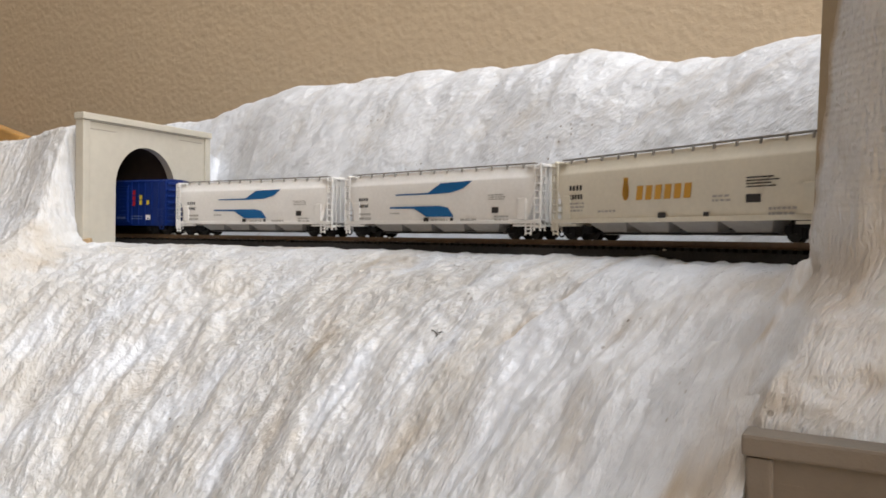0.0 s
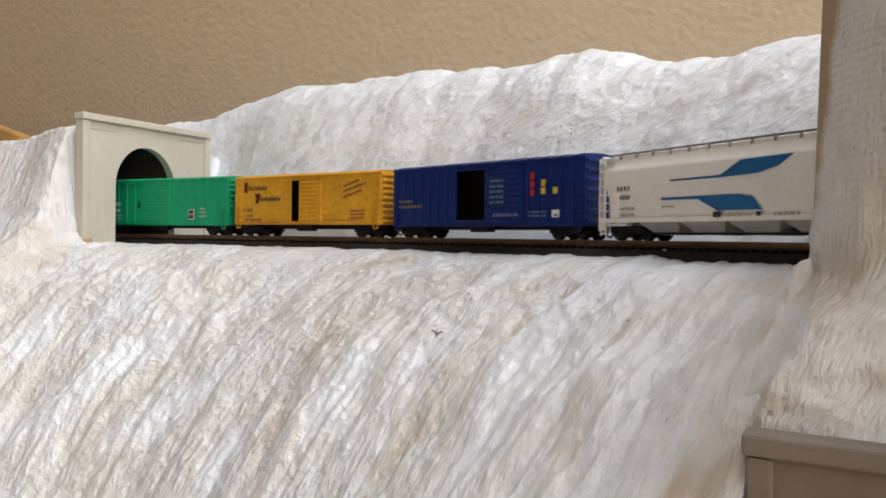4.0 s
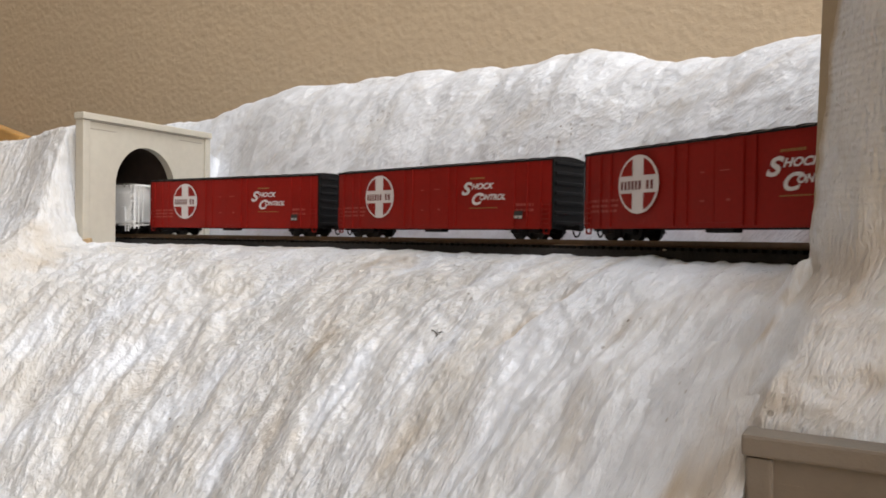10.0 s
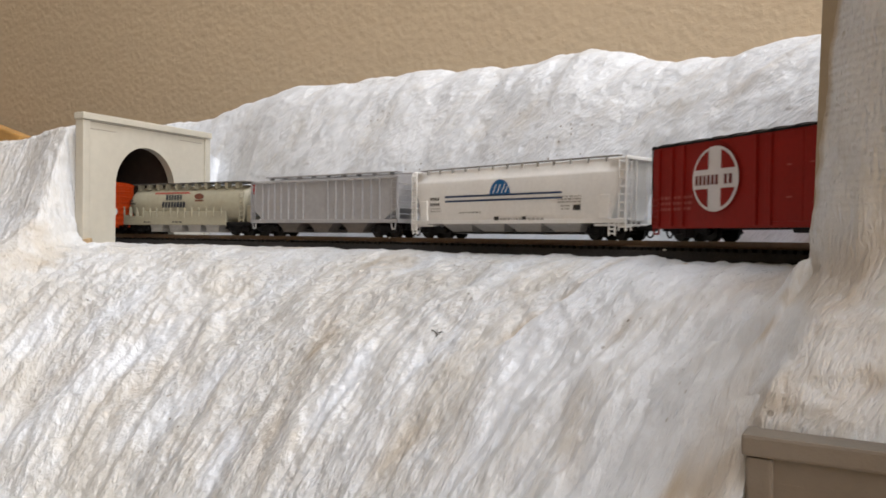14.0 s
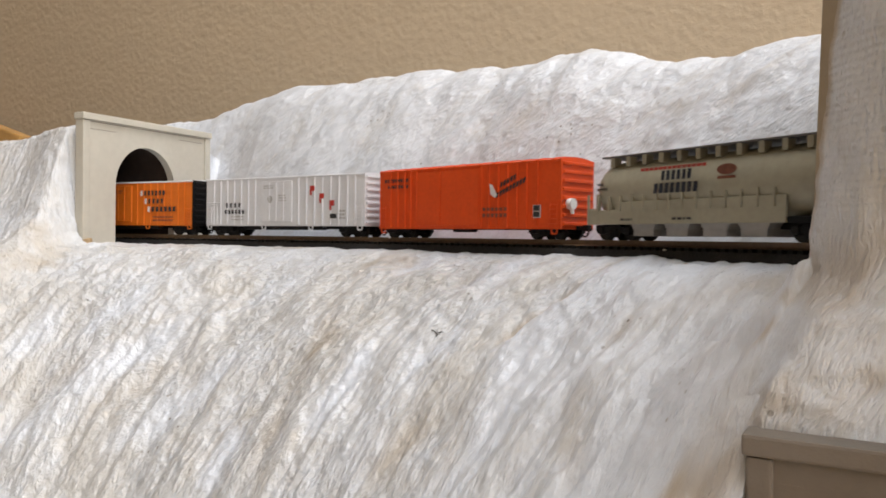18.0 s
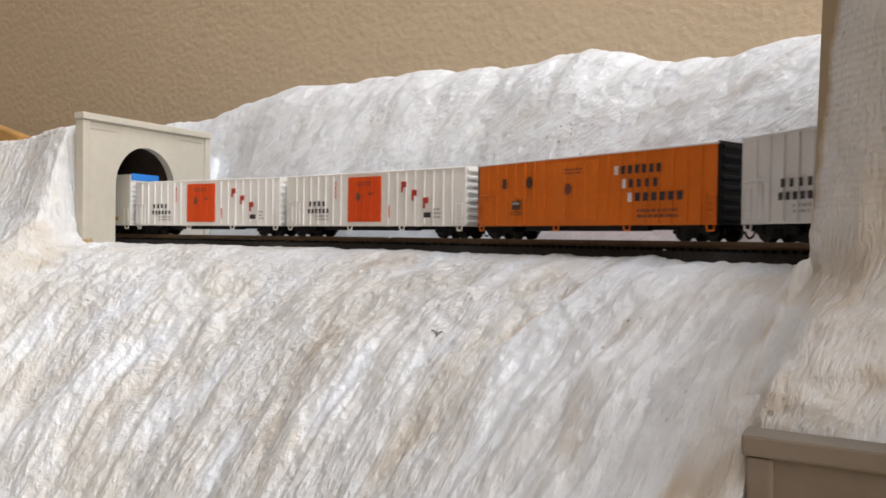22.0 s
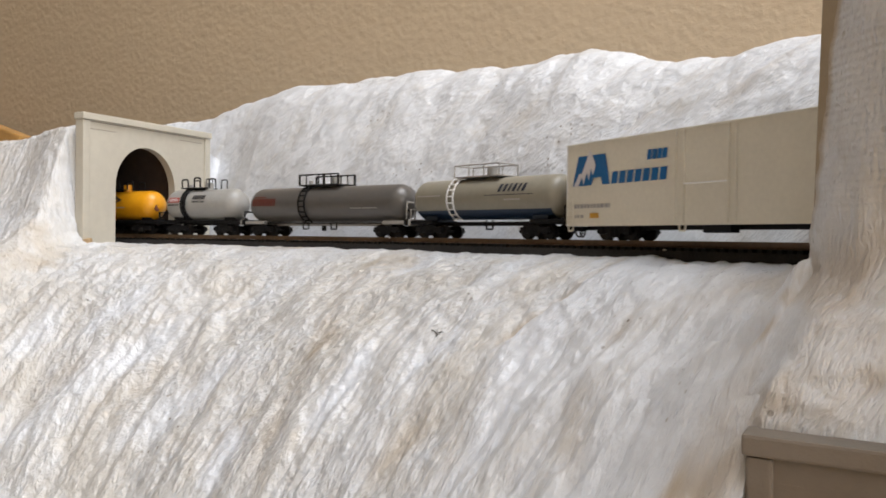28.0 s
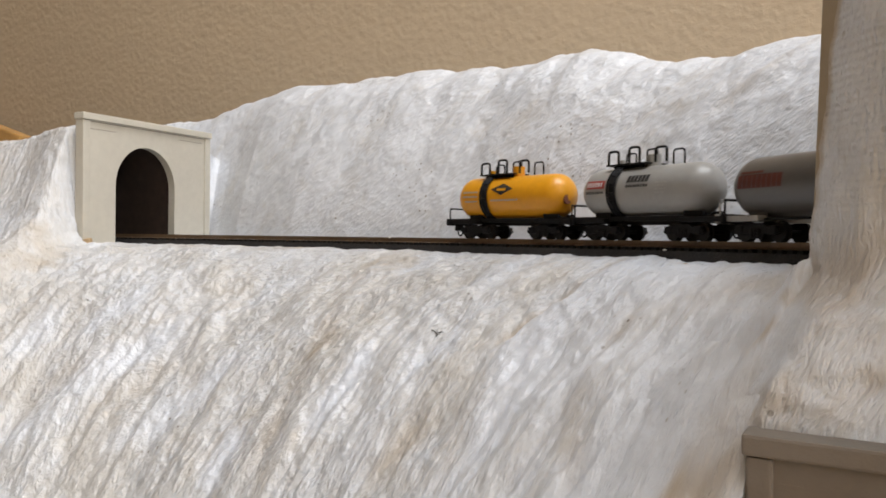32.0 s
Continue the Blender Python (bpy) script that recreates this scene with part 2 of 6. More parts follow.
# ---- the room ----
T = 0.12
solid("wall_back", [(LEFT_U - T, RIGHT_U + T, WALL_V, WALL_V + T, FLOOR_Z, CEIL_Z)], WALL, label="beige wall with a sprayed orange-peel texture", m=ROOM)
solid("wall_front", [(LEFT_U - T, RIGHT_U + T, BACK_V - T, BACK_V, FLOOR_Z, CEIL_Z)], WALL, label="plain beige wall facing the layout", m=ROOM)
solid("wall_left", [(LEFT_U - T, LEFT_U, BACK_V, WALL_V, FLOOR_Z, CEIL_Z)], WALL, label="plain beige end wall", m=ROOM)
solid("wall_right", [(RIGHT_U, RIGHT_U + T, BACK_V, WIN_V0, FLOOR_Z, CEIL_Z), (RIGHT_U, RIGHT_U + T, WIN_V1, WALL_V, FLOOR_Z, CEIL_Z),
                     (RIGHT_U, RIGHT_U + T, WIN_V0, WIN_V1, FLOOR_Z, WIN_Z0), (RIGHT_U, RIGHT_U + T, WIN_V0, WIN_V1, WIN_Z1, CEIL_Z)],
      WALL, label="beige end wall with the window opening", m=ROOM)
solid("floor", [(LEFT_U - T, RIGHT_U + T, BACK_V - T, WALL_V + T, FLOOR_Z - 0.1, FLOOR_Z)], CARPET, label="plain tan carpeted floor", m=ROOM)
solid("ceiling", [(LEFT_U - T, FILL_U0, BACK_V - T, WALL_V + T, CEIL_Z, CEIL_Z + 0.1), (FILL_U1, RIGHT_U + T, BACK_V - T, WALL_V + T, CEIL_Z, CEIL_Z + 0.1),
                  (FILL_U0, FILL_U1, BACK_V - T, FILL_V0, CEIL_Z, CEIL_Z + 0.1), (FILL_U0, FILL_U1, FILL_V1, WALL_V + T, CEIL_Z, CEIL_Z + 0.1)], CEILING, label="plain off-white ceiling with an added opening for fill light", m=ROOM)


# ---- the plaster landscape: one sheet over both tunnels ----
def lattice(x, y, seed):
    """Smooth value noise in -1..1 on plain arrays."""
    rng = np.random.RandomState(seed)
    table = rng.rand(256, 256) * 2 - 1
    xi, yi = np.floor(x).astype(int), np.floor(y).astype(int)
    fx, fy = x - xi, y - yi
    fx, fy = fx * fx * (3 - 2 * fx), fy * fy * (3 - 2 * fy)
    a, b = table[xi % 256, yi % 256], table[(xi + 1) % 256, yi % 256]
    c, d = table[xi % 256, (yi + 1) % 256], table[(xi + 1) % 256, (yi + 1) % 256]
    return (a * (1 - fx) + b * fx) * (1 - fy) + (c * (1 - fx) + d * fx) * fy


def fractal(x, y, seed, octaves=4, gain=0.5):
    total, amp = 0.0, 1.0
    for i in range(octaves):
        total = total + amp * lattice(x * 2 ** i, y * 2 ** i, seed + i)
        amp *= gain
    return total


def step(a, b, x):
    t = np.clip((x - a) / (b - a), 0, 1)
    return t * t * (3 - 2 * t)


def nearest_on_track(x, y):
    """Arc length and signed distance (far side positive) from the track for arrays of places."""
    keep = (TRACK_S > -0.62) & (TRACK_S < 0.354)
    cx, cy, ch, cs = TX[keep][::2], TY[keep][::2], HEAD[keep][::2], TRACK_S[keep][::2]
    best, where = np.full(x.shape, 1e9), np.zeros(x.shape, int)
    for i in range(len(cs)):
        q = (x - cx[i]) ** 2 + (y - cy[i]) ** 2
        m = q < best
        best[m], where[m] = q[m], i
    dx, dy, h = x - cx[where], y - cy[where], ch[where]
    along = dx * np.cos(h) + dy * np.sin(h)
    side = -dx * np.sin(h) + dy * np.cos(h)
    return cs[where] + along, side


MOUTH_HALF, MOUTH_TOP, MOUTH_FOOT, MOUTH_THICK = 0.0445, 0.0615, -0.0065, 0.006
RIDGE_S = (-0.3, -0.2, -0.09, -0.06, -0.036, -0.004, 0.026, 0.064, 0.088, 0.094, 0.126, 0.14, 0.166, 0.18, 0.194, 0.206, 0.216, 0.23, 0.24, 0.248, 0.3, 0.6)
RIDGE_Z = (0.0660, 0.0690, 0.0745, 0.0815, 0.0862, 0.0925, 0.0897, 0.0916, 0.0899, 0.0885, 0.0863, 0.0872, 0.0884, 0.0826, 0.0786, 0.0746, 0.0749, 0.0739, 0.0736, 0.0747, 0.0777, 0.0827)


def mouth_frame(s, side=0.0):
    """Local frame of a tunnel mouth: x along the track, y to the far side, z up."""
    x, y, h = on_track(s, side)
    return Matrix.Translation((x, y, 0)) @ Matrix.Rotation(h, 4, "Z")


LOW_AT = Vector((0.0497, 0.1285, -0.0332))            # cap corner of the lower tunnel mouth
LOW_TURN = radians(-30)
LOW_U = Vector((math.cos(LOW_TURN), math.sin(LOW_TURN), 0))
LOW_N = Vector((LOW_U.y, -LOW_U.x, 0))                # its face looks this way


# gullies brushed into the front slope: arc length and distance from the track at top and foot, width, depth, soil
GULLIES = ((0.245, 0.034, 0.234, 0.055, 0.0028, 0.0016, 0.65), (0.143, 0.058, 0.155, 0.098, 0.006, 0.0022, 0.5), (0.13, 0.018, 0.136, 0.058, 0.006, 0.0008, 0.3),
         (0.285, 0.061, 0.307, 0.075, 0.005, 0.0012, 0.3), (0.351, 0.05, 0.351, 0.052, 0.0035, 0.0006, 0.9), (0.349, 0.055, 0.35, 0.057, 0.0028, 0.0006, 0.8),
         (0.344, 0.07, 0.363, 0.07, 0.0085, 0.0006, 0.9), (0.035, 0.089, 0.002, 0.104, 0.006, 0.001, 0.2), (0.223, 0.076, 0.219, 0.093, 0.006, 0.002, 0.3),
         (0.072, 0.073, 0.042, 0.104, 0.006, 0.0012, 0.2), (0.28, 0.038, 0.284, 0.052, 0.003, 0.0008, 0.35), (0.251, 0.056, 0.257, 0.072, 0.003, 0.0014, 0.1),
         (0.175, 0.086, 0.177, 0.099, 0.004, 0.002, 0.1))
# bluish white streaks: arc length and distance at top and foot, width, strength
PALE_STREAKS = ((0.178, 0.067, 0.175, 0.086, 0.005, 0.8), (0.246, 0.046, 0.262, 0.072, 0.008, 0.9), (0.35, 0.054, 0.353, 0.057, 0.0026, 1.0),
         (0.109, 0.078, 0.064, 0.105, 0.006, 0.6), (0.058, 0.068, 0.023, 0.099, 0.006, 0.6), (0.329, 0.067, 0.319, 0.07, 0.006, 0.5),
         (0.133, 0.093, 0.132, 0.105, 0.006, 0.7), (-0.011, 0.086, -0.023, 0.102, 0.006, 0.5), (0.027, 0.067, 0.007, 0.084, 0.005, 0.6),
         (0.216, 0.055, 0.205, 0.067, 0.004, 0.5))


def along_strokes(s, d, marks):
    """For each mark that runs from (s0, d0) to (s1, d1): its closeness 0..1 at arrays of places, side offset, and its last values."""
    wander = 0.0022 * fractal(s * 45, d * 45, 211, 3)
    for s0, d0, s1, d1, wide, *rest in marks:
        run = math.hypot(s1 - s0, d1 - d0)
        cs, cd = (s1 - s0) / run, (d1 - d0) / run
        k = ((s - s0) * cs + (-d - d0) * cd) / run
        off = (s - s0) * cd - (-d - d0) * cs + wander
        fade = step(-0.25, 0.2, k) * step(1.3, 0.8, k)
        yield np.exp(-(off / wide) ** 2) * fade, np.exp(-((off - 1.9 * wide) / (1.2 * wide)) ** 2) * fade, rest


def gully_depth(s, d):
    """Depth, soil and bluish white of the marks on the front slope."""
    deep, soil, pale_streak = np.zeros(s.shape), np.zeros(s.shape), np.zeros(s.shape)
    for inside, bank, (depth, brown) in along_strokes(s, d, GULLIES):
        deep, soil = deep + depth * (inside - 0.45 * bank), np.maximum(soil, brown * inside ** 1.5)
    for inside, bank, (white,) in along_strokes(s, d, PALE_STREAKS):
        pale_streak = np.maximum(pale_streak, white * inside)
    return deep, soil, pale_streak


def land_height(x, y):
    """Height of the plaster, and the two coordinates along and down its brush marks."""
    s, d = nearest_on_track(x, y)
    dabs = fractal(s * 110 + d * 60, d * 85 - s * 40, 31, 4, 0.6)
    # in front of the track: a ledge that rounds over into a long slope
    ledge = np.interp(s, (-0.25, -0.06, 0.0, 0.09, 0.2, 0.3), (0.052, 0.048, 0.030, 0.014, 0.0105, 0.0095))
    ledge = ledge + 0.0012 * fractal(s * 80, s * 0 + 1, 41, 3) + 0.0006 * fractal(s * 330, s * 0 + 4, 43, 2)
    q = np.maximum(-d - ledge, 0)
    u, v = brush_lines(s, d, x, y)
    # short raised strokes of the brush, ragged in places
    stroke = fractal(u * 95, v * 38, 25, 4, 0.62)
    stroke = np.abs(stroke) ** 0.8 * np.sign(stroke)
    bulge = 1 + 0.10 * fractal(s * 6 + 3, q * 5, 11, 2)
    steep = np.minimum(q, 0.105)
    front = -0.0054 - bulge * (0.18 * steep + 7.4 * steep ** 2 + 1.45 * (q - steep))
    gully = fractal(u * 20 + 0.4 * fractal(x * 30, y * 30, 23, 2), v * 8, 21, 3)
    deep, soil, pale_streak = gully_depth(s, d)
    knoll = fractal(x * 55 + 9, y * 55, 27, 3)
    front = front + (0.0013 * gully + 0.0009 * stroke + 0.0014 * knoll) * step(0.0, 0.03, q) + 0.0004 * stroke + 0.0004 * dabs - deep * step(0.0, 0.02, q)
    # behind the track: a steep brushed face up to the ridge, standing back beside the left mouth
    foot = np.interp(s, (-0.055, -0.046, -0.02, 0.03), (0.0455, 0.0440, 0.0290, 0.0150))
    p = np.maximum(d - foot, 0)
    top = (np.interp(s, RIDGE_S, RIDGE_Z) + 0.0013) * (1 + 0.012 * fractal(s * 50, s * 0 + 2, 51, 3))
    k = np.clip(p / (0.0735 - foot), 0, 1)
    rise = (top + 0.004) * (1 - (1 - k) ** 1.75)
    back = -0.0054 + rise - 0.20 * np.maximum(d - 0.0735, 0)
    ub, vb = s - 0.3 * d - 0.55 * rise, d + rise
    crag = fractal(ub * 120, vb * 62, 65, 3, 0.55)
    fold = fractal(ub * 48, vb * 14, 67, 3)
    back = back + step(0.002, 0.02, p) * (0.0022 * fractal(ub * 24 + 0.5 * fractal(x * 25, y * 25, 63, 2), vb * 9, 61, 3) + 0.0014 * crag + 0.0021 * fold) * (1 - 0.6 * step(0.055, 0.07, d))
    z = np.where(d < 0, front, back)
    bed = (d > -0.0088) & (d < foot)
    z = np.where(bed, -0.0054, z)
    # left hill over the tunnel
    crown = np.interp(s, (-0.6, -0.25, -0.12, -0.085, -0.05), (0.047, 0.050, 0.052, 0.057, 0.060))
    crown = crown + 0.0018 * fractal(s * 30, d * 20, 91, 3)
    away, ahead = np.maximum(S_LEFT - s, 0), np.maximum(s - S_LEFT + 0.011, 0) * 2.4
    out = -(d + 0.0430)
    e = np.where(out > 0, np.sqrt(out ** 2 + ahead ** 2), out + ahead)
    e = (e + 0.006 * fractal(s * 20, d * 10, 93, 2) * np.clip(away / 0.03, 0, 1)) / (1 + 5 * away)
    flank = np.interp(e, (-0.2, -0.012, 0.0, 0.004, 0.010, 0.018, 0.028, 0.045, 0.2), (0.006, 0.0, -0.003, -0.014, -0.031, -0.049, -0.060, -0.074, -0.30)) + crown
    flank = flank - 0.9 * np.maximum(-d - 0.085, 0)
    soft = 0.010
    gap = np.abs(flank - front)
    hill = np.maximum(flank, front) + np.where(gap < soft, (soft - gap) ** 2 / (4 * soft), 0)
    hill = np.where(d > 0.03, np.maximum(back, crown - 0.5 * (d - 0.03)), hill) + 0.0006 * dabs
    z = np.where((s < S_LEFT - 0.001) | ((d < -0.0450) & (s < 0.1)), hill, z)
    # right hill behind the second mouth, flaring out over the slope
    ox, oy, oh = on_track(S_RIGHT)
    a = (x - ox) * math.cos(oh) + (y - oy) * math.sin(oh) - 0.0025
    b = -(x - ox) * math.sin(oh) + (y - oy) * math.cos(oh)
    out = -(b + MOUTH_HALF - 0.002)
    ahead = np.maximum(-a, 0) * np.interp(out, (0.0, 0.004, 0.012), (1.1, 0.8, 0.55))
    e2 = np.where(out > 0, np.sqrt(out ** 2 + ahead ** 2), ahead - 0.1 * out)
    e2 = np.maximum(e2 + 0.0016 * fractal(a * 60, b * 60 + 7, 97, 3), 0)
    e2 = np.where(a > 0.05, np.maximum(out, 0), e2)
    cone = np.interp(e2, (0.0, 0.003, 0.006, 0.010, 0.0134, 0.0186, 0.028, 0.06), (0.0070, 0.0012, -0.0035, -0.0108, -0.0172, -0.0275, -0.046, -0.11))
    low = (x - LOW_AT.x) * LOW_N.x + (y - LOW_AT.y) * LOW_N.y
    low_u = (x - LOW_AT.x) * LOW_U.x + (y - LOW_AT.y) * LOW_U.y
    open_cut = (b > -0.0240) & (a < -0.002) & (b < 0.06)
    cone = np.where(open_cut, -1.0, cone)
    cone = np.where(b > 0.044, -1.0, cone)
    on_cone = cone > z
    gap = np.abs(cone - z)
    z2 = np.maximum(cone, z) + np.where((gap < 0.016) & ~bed & ~open_cut & (b < 0.04), (0.016 - gap) ** 2 / 0.064, 0) * step(-0.0088, -0.016, d)
    z = z2 + np.where(on_cone, 0.0008 * fractal(x * 160, y * 160 + z2 * 90, 99, 3), 0.0)
    z = z + 0.0006 * fractal(x * 75, y * 75, 83, 3) * step(0.010, 0.03, np.abs(d)) * np.where(d > 0, 0.6, 1.0)
    z = z + 0.00035 * fractal(x * 420, y * 420, 81, 2) * step(0.0085, 0.012, np.abs(d)) * np.where(d > 0, 0.4, 1.0)
    over_cap = LOW_AT.z - 0.003 + 1.5 * np.maximum(-low - 0.0035, 0)
    over_cap = over_cap + 0.7 * np.maximum(0.0003 - low_u, 0) + 0.0005 * fractal(x * 150, y * 150, 98, 3)
    z = np.where((low_u > -0.03) & (low < 0.002), np.minimum(z, over_cap), z)
    return np.maximum(z, -0.105), s, d, u, v, np.where(d < -0.012, soil, 0.0), np.where(d < -0.012, pale_streak, 0.0), a


FAN_AT = (0.247, 0.35)     # the brush strokes of the front slope spread from here


def brush_lines(s, d, x, y):
    """Coordinates across and along the brush: fanned out over the slope in front of the track, leaning over the face behind."""
    drift = 0.0012 * fractal(x * 28, y * 28, 73, 2)
    turn = np.arctan2(x - FAN_AT[0], FAN_AT[1] - y)
    return np.where(d < 0, 0.26 * turn + drift, s - 0.40 * d + drift), np.where(d < 0, np.hypot(x - FAN_AT[0], y - FAN_AT[1]), d)


def landscape():
    x0, x1, y0, y1, g = -0.50, 0.25, 0.06, 0.70, 0.00085
    xs, ys = np.arange(x0, x1, g), np.arange(y0, y1, g)
    gx, gy = np.meshgrid(xs, ys)
    # lay one row of points along each edge of the lower tunnel's opening, so that it is cut straight
    for way, other, at, beyond in ((LOW_U, LOW_N, 0.0, -0.004), (LOW_N, LOW_U, -0.002, 0.0)):
        k = (gx - LOW_AT.x) * way.x + (gy - LOW_AT.y) * way.y - at
        o = (gx - LOW_AT.x) * other.x + (gy - LOW_AT.y) * other.y
        near = (np.abs(k) < g * 0.72) & (o > beyond)
        gx, gy = np.where(near, gx - k * way.x, gx), np.where(near, gy - k * way.y, gy)
    z, s, d, u, v, brown, paleness, ahead = land_height(gx, gy)
    u, v = np.where(d > 0, u + 0.1 * d - 0.45 * z, u), np.where(d > 0, 0.95 * (d + z), v)
    nx, ny = len(xs), len(ys)
    # open the sheet where the mouths and the lower tunnel stand
    low = (gx - LOW_AT.x) * LOW_N.x + (gy - LOW_AT.y) * LOW_N.y
    low_u = (gx - LOW_AT.x) * LOW_U.x + (gy - LOW_AT.y) * LOW_U.y
    hole = (low > -0.0019) & (low_u > 0.0001)
    wall_v = gx * V.x + gy * V.y
    hole |= wall_v > WALL_V - 0.004
    index = np.arange(nx * ny).reshape(ny, nx)
    quads = np.stack([index[:-1, :-1], index[:-1, 1:], index[1:, 1:], index[1:, :-1]], -1).reshape(-1, 4)
    flat = z.ravel()
    drop = hole.ravel()[quads].any(1)
    tall = (flat[quads].max(1) - flat[quads].min(1)) > 0.012     # the cut behind a tunnel mouth
    sq, dq = s.ravel()[quads[:, 0]], d.ravel()[quads[:, 0]]
    aq = ahead.ravel()[quads[:, 0]]
    at_mouth = (np.abs(dq) < MOUTH_HALF) & (np.abs(sq - S_LEFT) < 0.006)
    at_mouth |= (np.abs(aq) < 0.004) & (dq > -MOUTH_HALF + 0.001) & (dq < 0.06)
    quads = quads[~(drop | (tall & at_mouth))]
    me = bpy.data.meshes.new("plaster_landscape")
    pts = np.stack([gx.ravel(), gy.ravel(), flat], -1)
    me.from_pydata(pts, [], quads)
    me.shade_smooth()
    loops = np.empty(len(me.loops), int)
    me.loops.foreach_get("vertex_index", loops)
    slope = me.uv_layers.new(name="slope")
    slope.data.foreach_set("uv", np.stack([u.ravel()[loops], v.ravel()[loops]], -1).ravel())
    gauze = me.attributes.new("gauze", "FLOAT", "POINT")
    gauze.data.foreach_set("value", (0.0 * z).ravel().astype(np.float32))
    soil = me.attributes.new("soil", "FLOAT", "POINT")
    edge = step(0.05, 0.0, np.abs(s - 0.33)) * step(0.02, 0.0, np.abs(d + 0.02 + 0.2 * (0.33 - s))) * 0.7
    edge = np.maximum(edge, 0.35 * step(0.24, 0.33, s) * step(0.045, 0.016, d) * (d > 0))
    edge = np.maximum(edge, brown) * (0.75 + 0.5 * fractal(gx * 120, gy * 120, 5, 2))
    soil.data.foreach_set("value", np.clip(edge, 0, 1).ravel().astype(np.float32))
    me.attributes.new("paleness", "FLOAT", "POINT").data.foreach_set("value", paleness.ravel().astype(np.float32))
    calm = np.where(d > 0, 0.85, 0.0) + 0.8 * step(0.20, 0.30, s) * (d < 0)
    me.attributes.new("quiet", "FLOAT", "POINT").data.foreach_set("value", calm.ravel().astype(np.float32))
    me.materials.append(PLASTER)
    return tagged(new("hillside", me), "white brushed plaster hillside with tan stains", kind="structure")


landscape()


def right_hill():
    """Steep gauze-and-plaster flank behind the second mouth, drawn over its edge and closed on top."""
    # the unseen crest above 0.09 is raised to shade the cars nearby
    across = ((-0.0720, -0.0480), (-0.0665, -0.0340), (-0.0612, -0.0245), (-0.0560, -0.0150), (-0.0520, -0.0105), (-0.0480, -0.0060), (-0.0458, -0.0015), (-0.0451, 0.0040), (-0.0450, 0.0110), (-0.0450, 0.0230),
              (-0.0451, 0.038), (-0.0440, 0.062), (-0.040, 0.090), (-0.034, 0.140), (-0.018, 0.180), (0.015, 0.205), (0.045, 0.185), (0.066, 0.100), (0.078, 0.010))
    bs, zs = np.array([c[0] for c in across]), np.array([c[1] for c in across])
    run = np.concatenate([[0], np.cumsum(np.hypot(np.diff(bs), np.diff(zs)))])
    t = np.concatenate([np.arange(0, 0.13, 0.0009), np.arange(0.13, run[-1], 0.004)])
    a = np.concatenate([np.arange(0.0, 0.05, 0.0009), np.arange(0.05, 0.14, 0.005)])
    gt, ga = np.meshgrid(t, a)
    b, z = np.interp(gt, run, bs), np.interp(gt, run, zs)
    fade = np.clip(ga / 0.006, 0, 1)
    b = b + fade * (0.0014 * fractal(ga * 55, gt * 40, 131, 3) - 0.0018 * step(-0.006, 0.004, z)) - 0.0009 * fractal(ga * 260, gt * 220, 135, 2) * np.clip(fade + 0.15, 0, 1) * 0.5
    z = z + 0.0012 * fractal(ga * 60, gt * 60, 137, 2) * np.clip((gt - 0.1) / 0.02, 0, 1)
    b = b + 0.0014 * (1 - fade) * step(0.003, -0.004, z) - 0.0009 * fade * fractal(ga * 120, gt * 120, 141, 4) * step(0.004, -0.010, z)
    # its torn edge leaves more of the portal's side bare towards the top
    ga = ga + np.interp(z, (-0.02, -0.01, -0.004, 0.004, 0.0138, 0.028, 0.044, 0.09), (0.0005, -0.001, -0.0028, -0.0024, -0.0012, 0.0009, 0.0026, 0.0042)) + 0.0004 * fractal(gt * 300, gt * 0 + 3, 139, 2)
    m = mouth_frame(S_RIGHT)
    h = math.atan2(m[1][0], m[0][0])
    x = m[0][3] + ga * math.cos(h) - b * math.sin(h)
    y = m[1][3] + ga * math.sin(h) + b * math.cos(h)
    # keep the flank behind the lower tunnel's face
    k = (x - LOW_AT.x) * LOW_N.x + (y - LOW_AT.y) * LOW_N.y
    push = np.maximum(k + 0.0050 + 0.32 * np.clip(z + 0.031, 0, 0.031) + 0.0007 * fractal(x * 150, z * 150, 143, 4), 0) * step(0.04, -0.006, z)
    x, y = x - push * LOW_N.x, y - push * LOW_N.y
    n_a, n_t = ga.shape
    index = np.arange(n_a * n_t).reshape(n_a, n_t)
    quads = np.stack([index[:-1, :-1], index[:-1, 1:], index[1:, 1:], index[1:, :-1]], -1).reshape(-1, 4)
    k = (x - LOW_AT.x) * LOW_N.x + (y - LOW_AT.y) * LOW_N.y
    quads = quads[~((k > -0.001) & (z < LOW_AT.z + 0.001)).ravel()[quads].any(1)]
    me = bpy.data.meshes.new("hillside_over_tunnel")
    me.from_pydata(np.stack([x.ravel(), y.ravel(), z.ravel()], -1), [], quads)
    me.shade_smooth()
    loops = np.empty(len(me.loops), int)
    me.loops.foreach_get("vertex_index", loops)
    me.uv_layers.new(name="slope").data.foreach_set("uv", np.stack([ga.ravel()[loops], gt.ravel()[loops]], -1).ravel())
    me.attributes.new("gauze", "FLOAT", "POINT").data.foreach_set("value", step(-0.004, 0.012, z).ravel().astype(np.float32))
    soil = step(0.0022, 0.0, np.broadcast_to(a[:, None], gt.shape)) * step(-0.012, 0.02, z) * 0.9
    soil = np.maximum(soil, step(0.006, -0.006, z) * np.clip(0.16 + 0.5 * fractal(ga * 90, gt * 90, 145, 3), 0, 0.5))
    me.attributes.new("soil", "FLOAT", "POINT").data.foreach_set("value", soil.ravel().astype(np.float32))
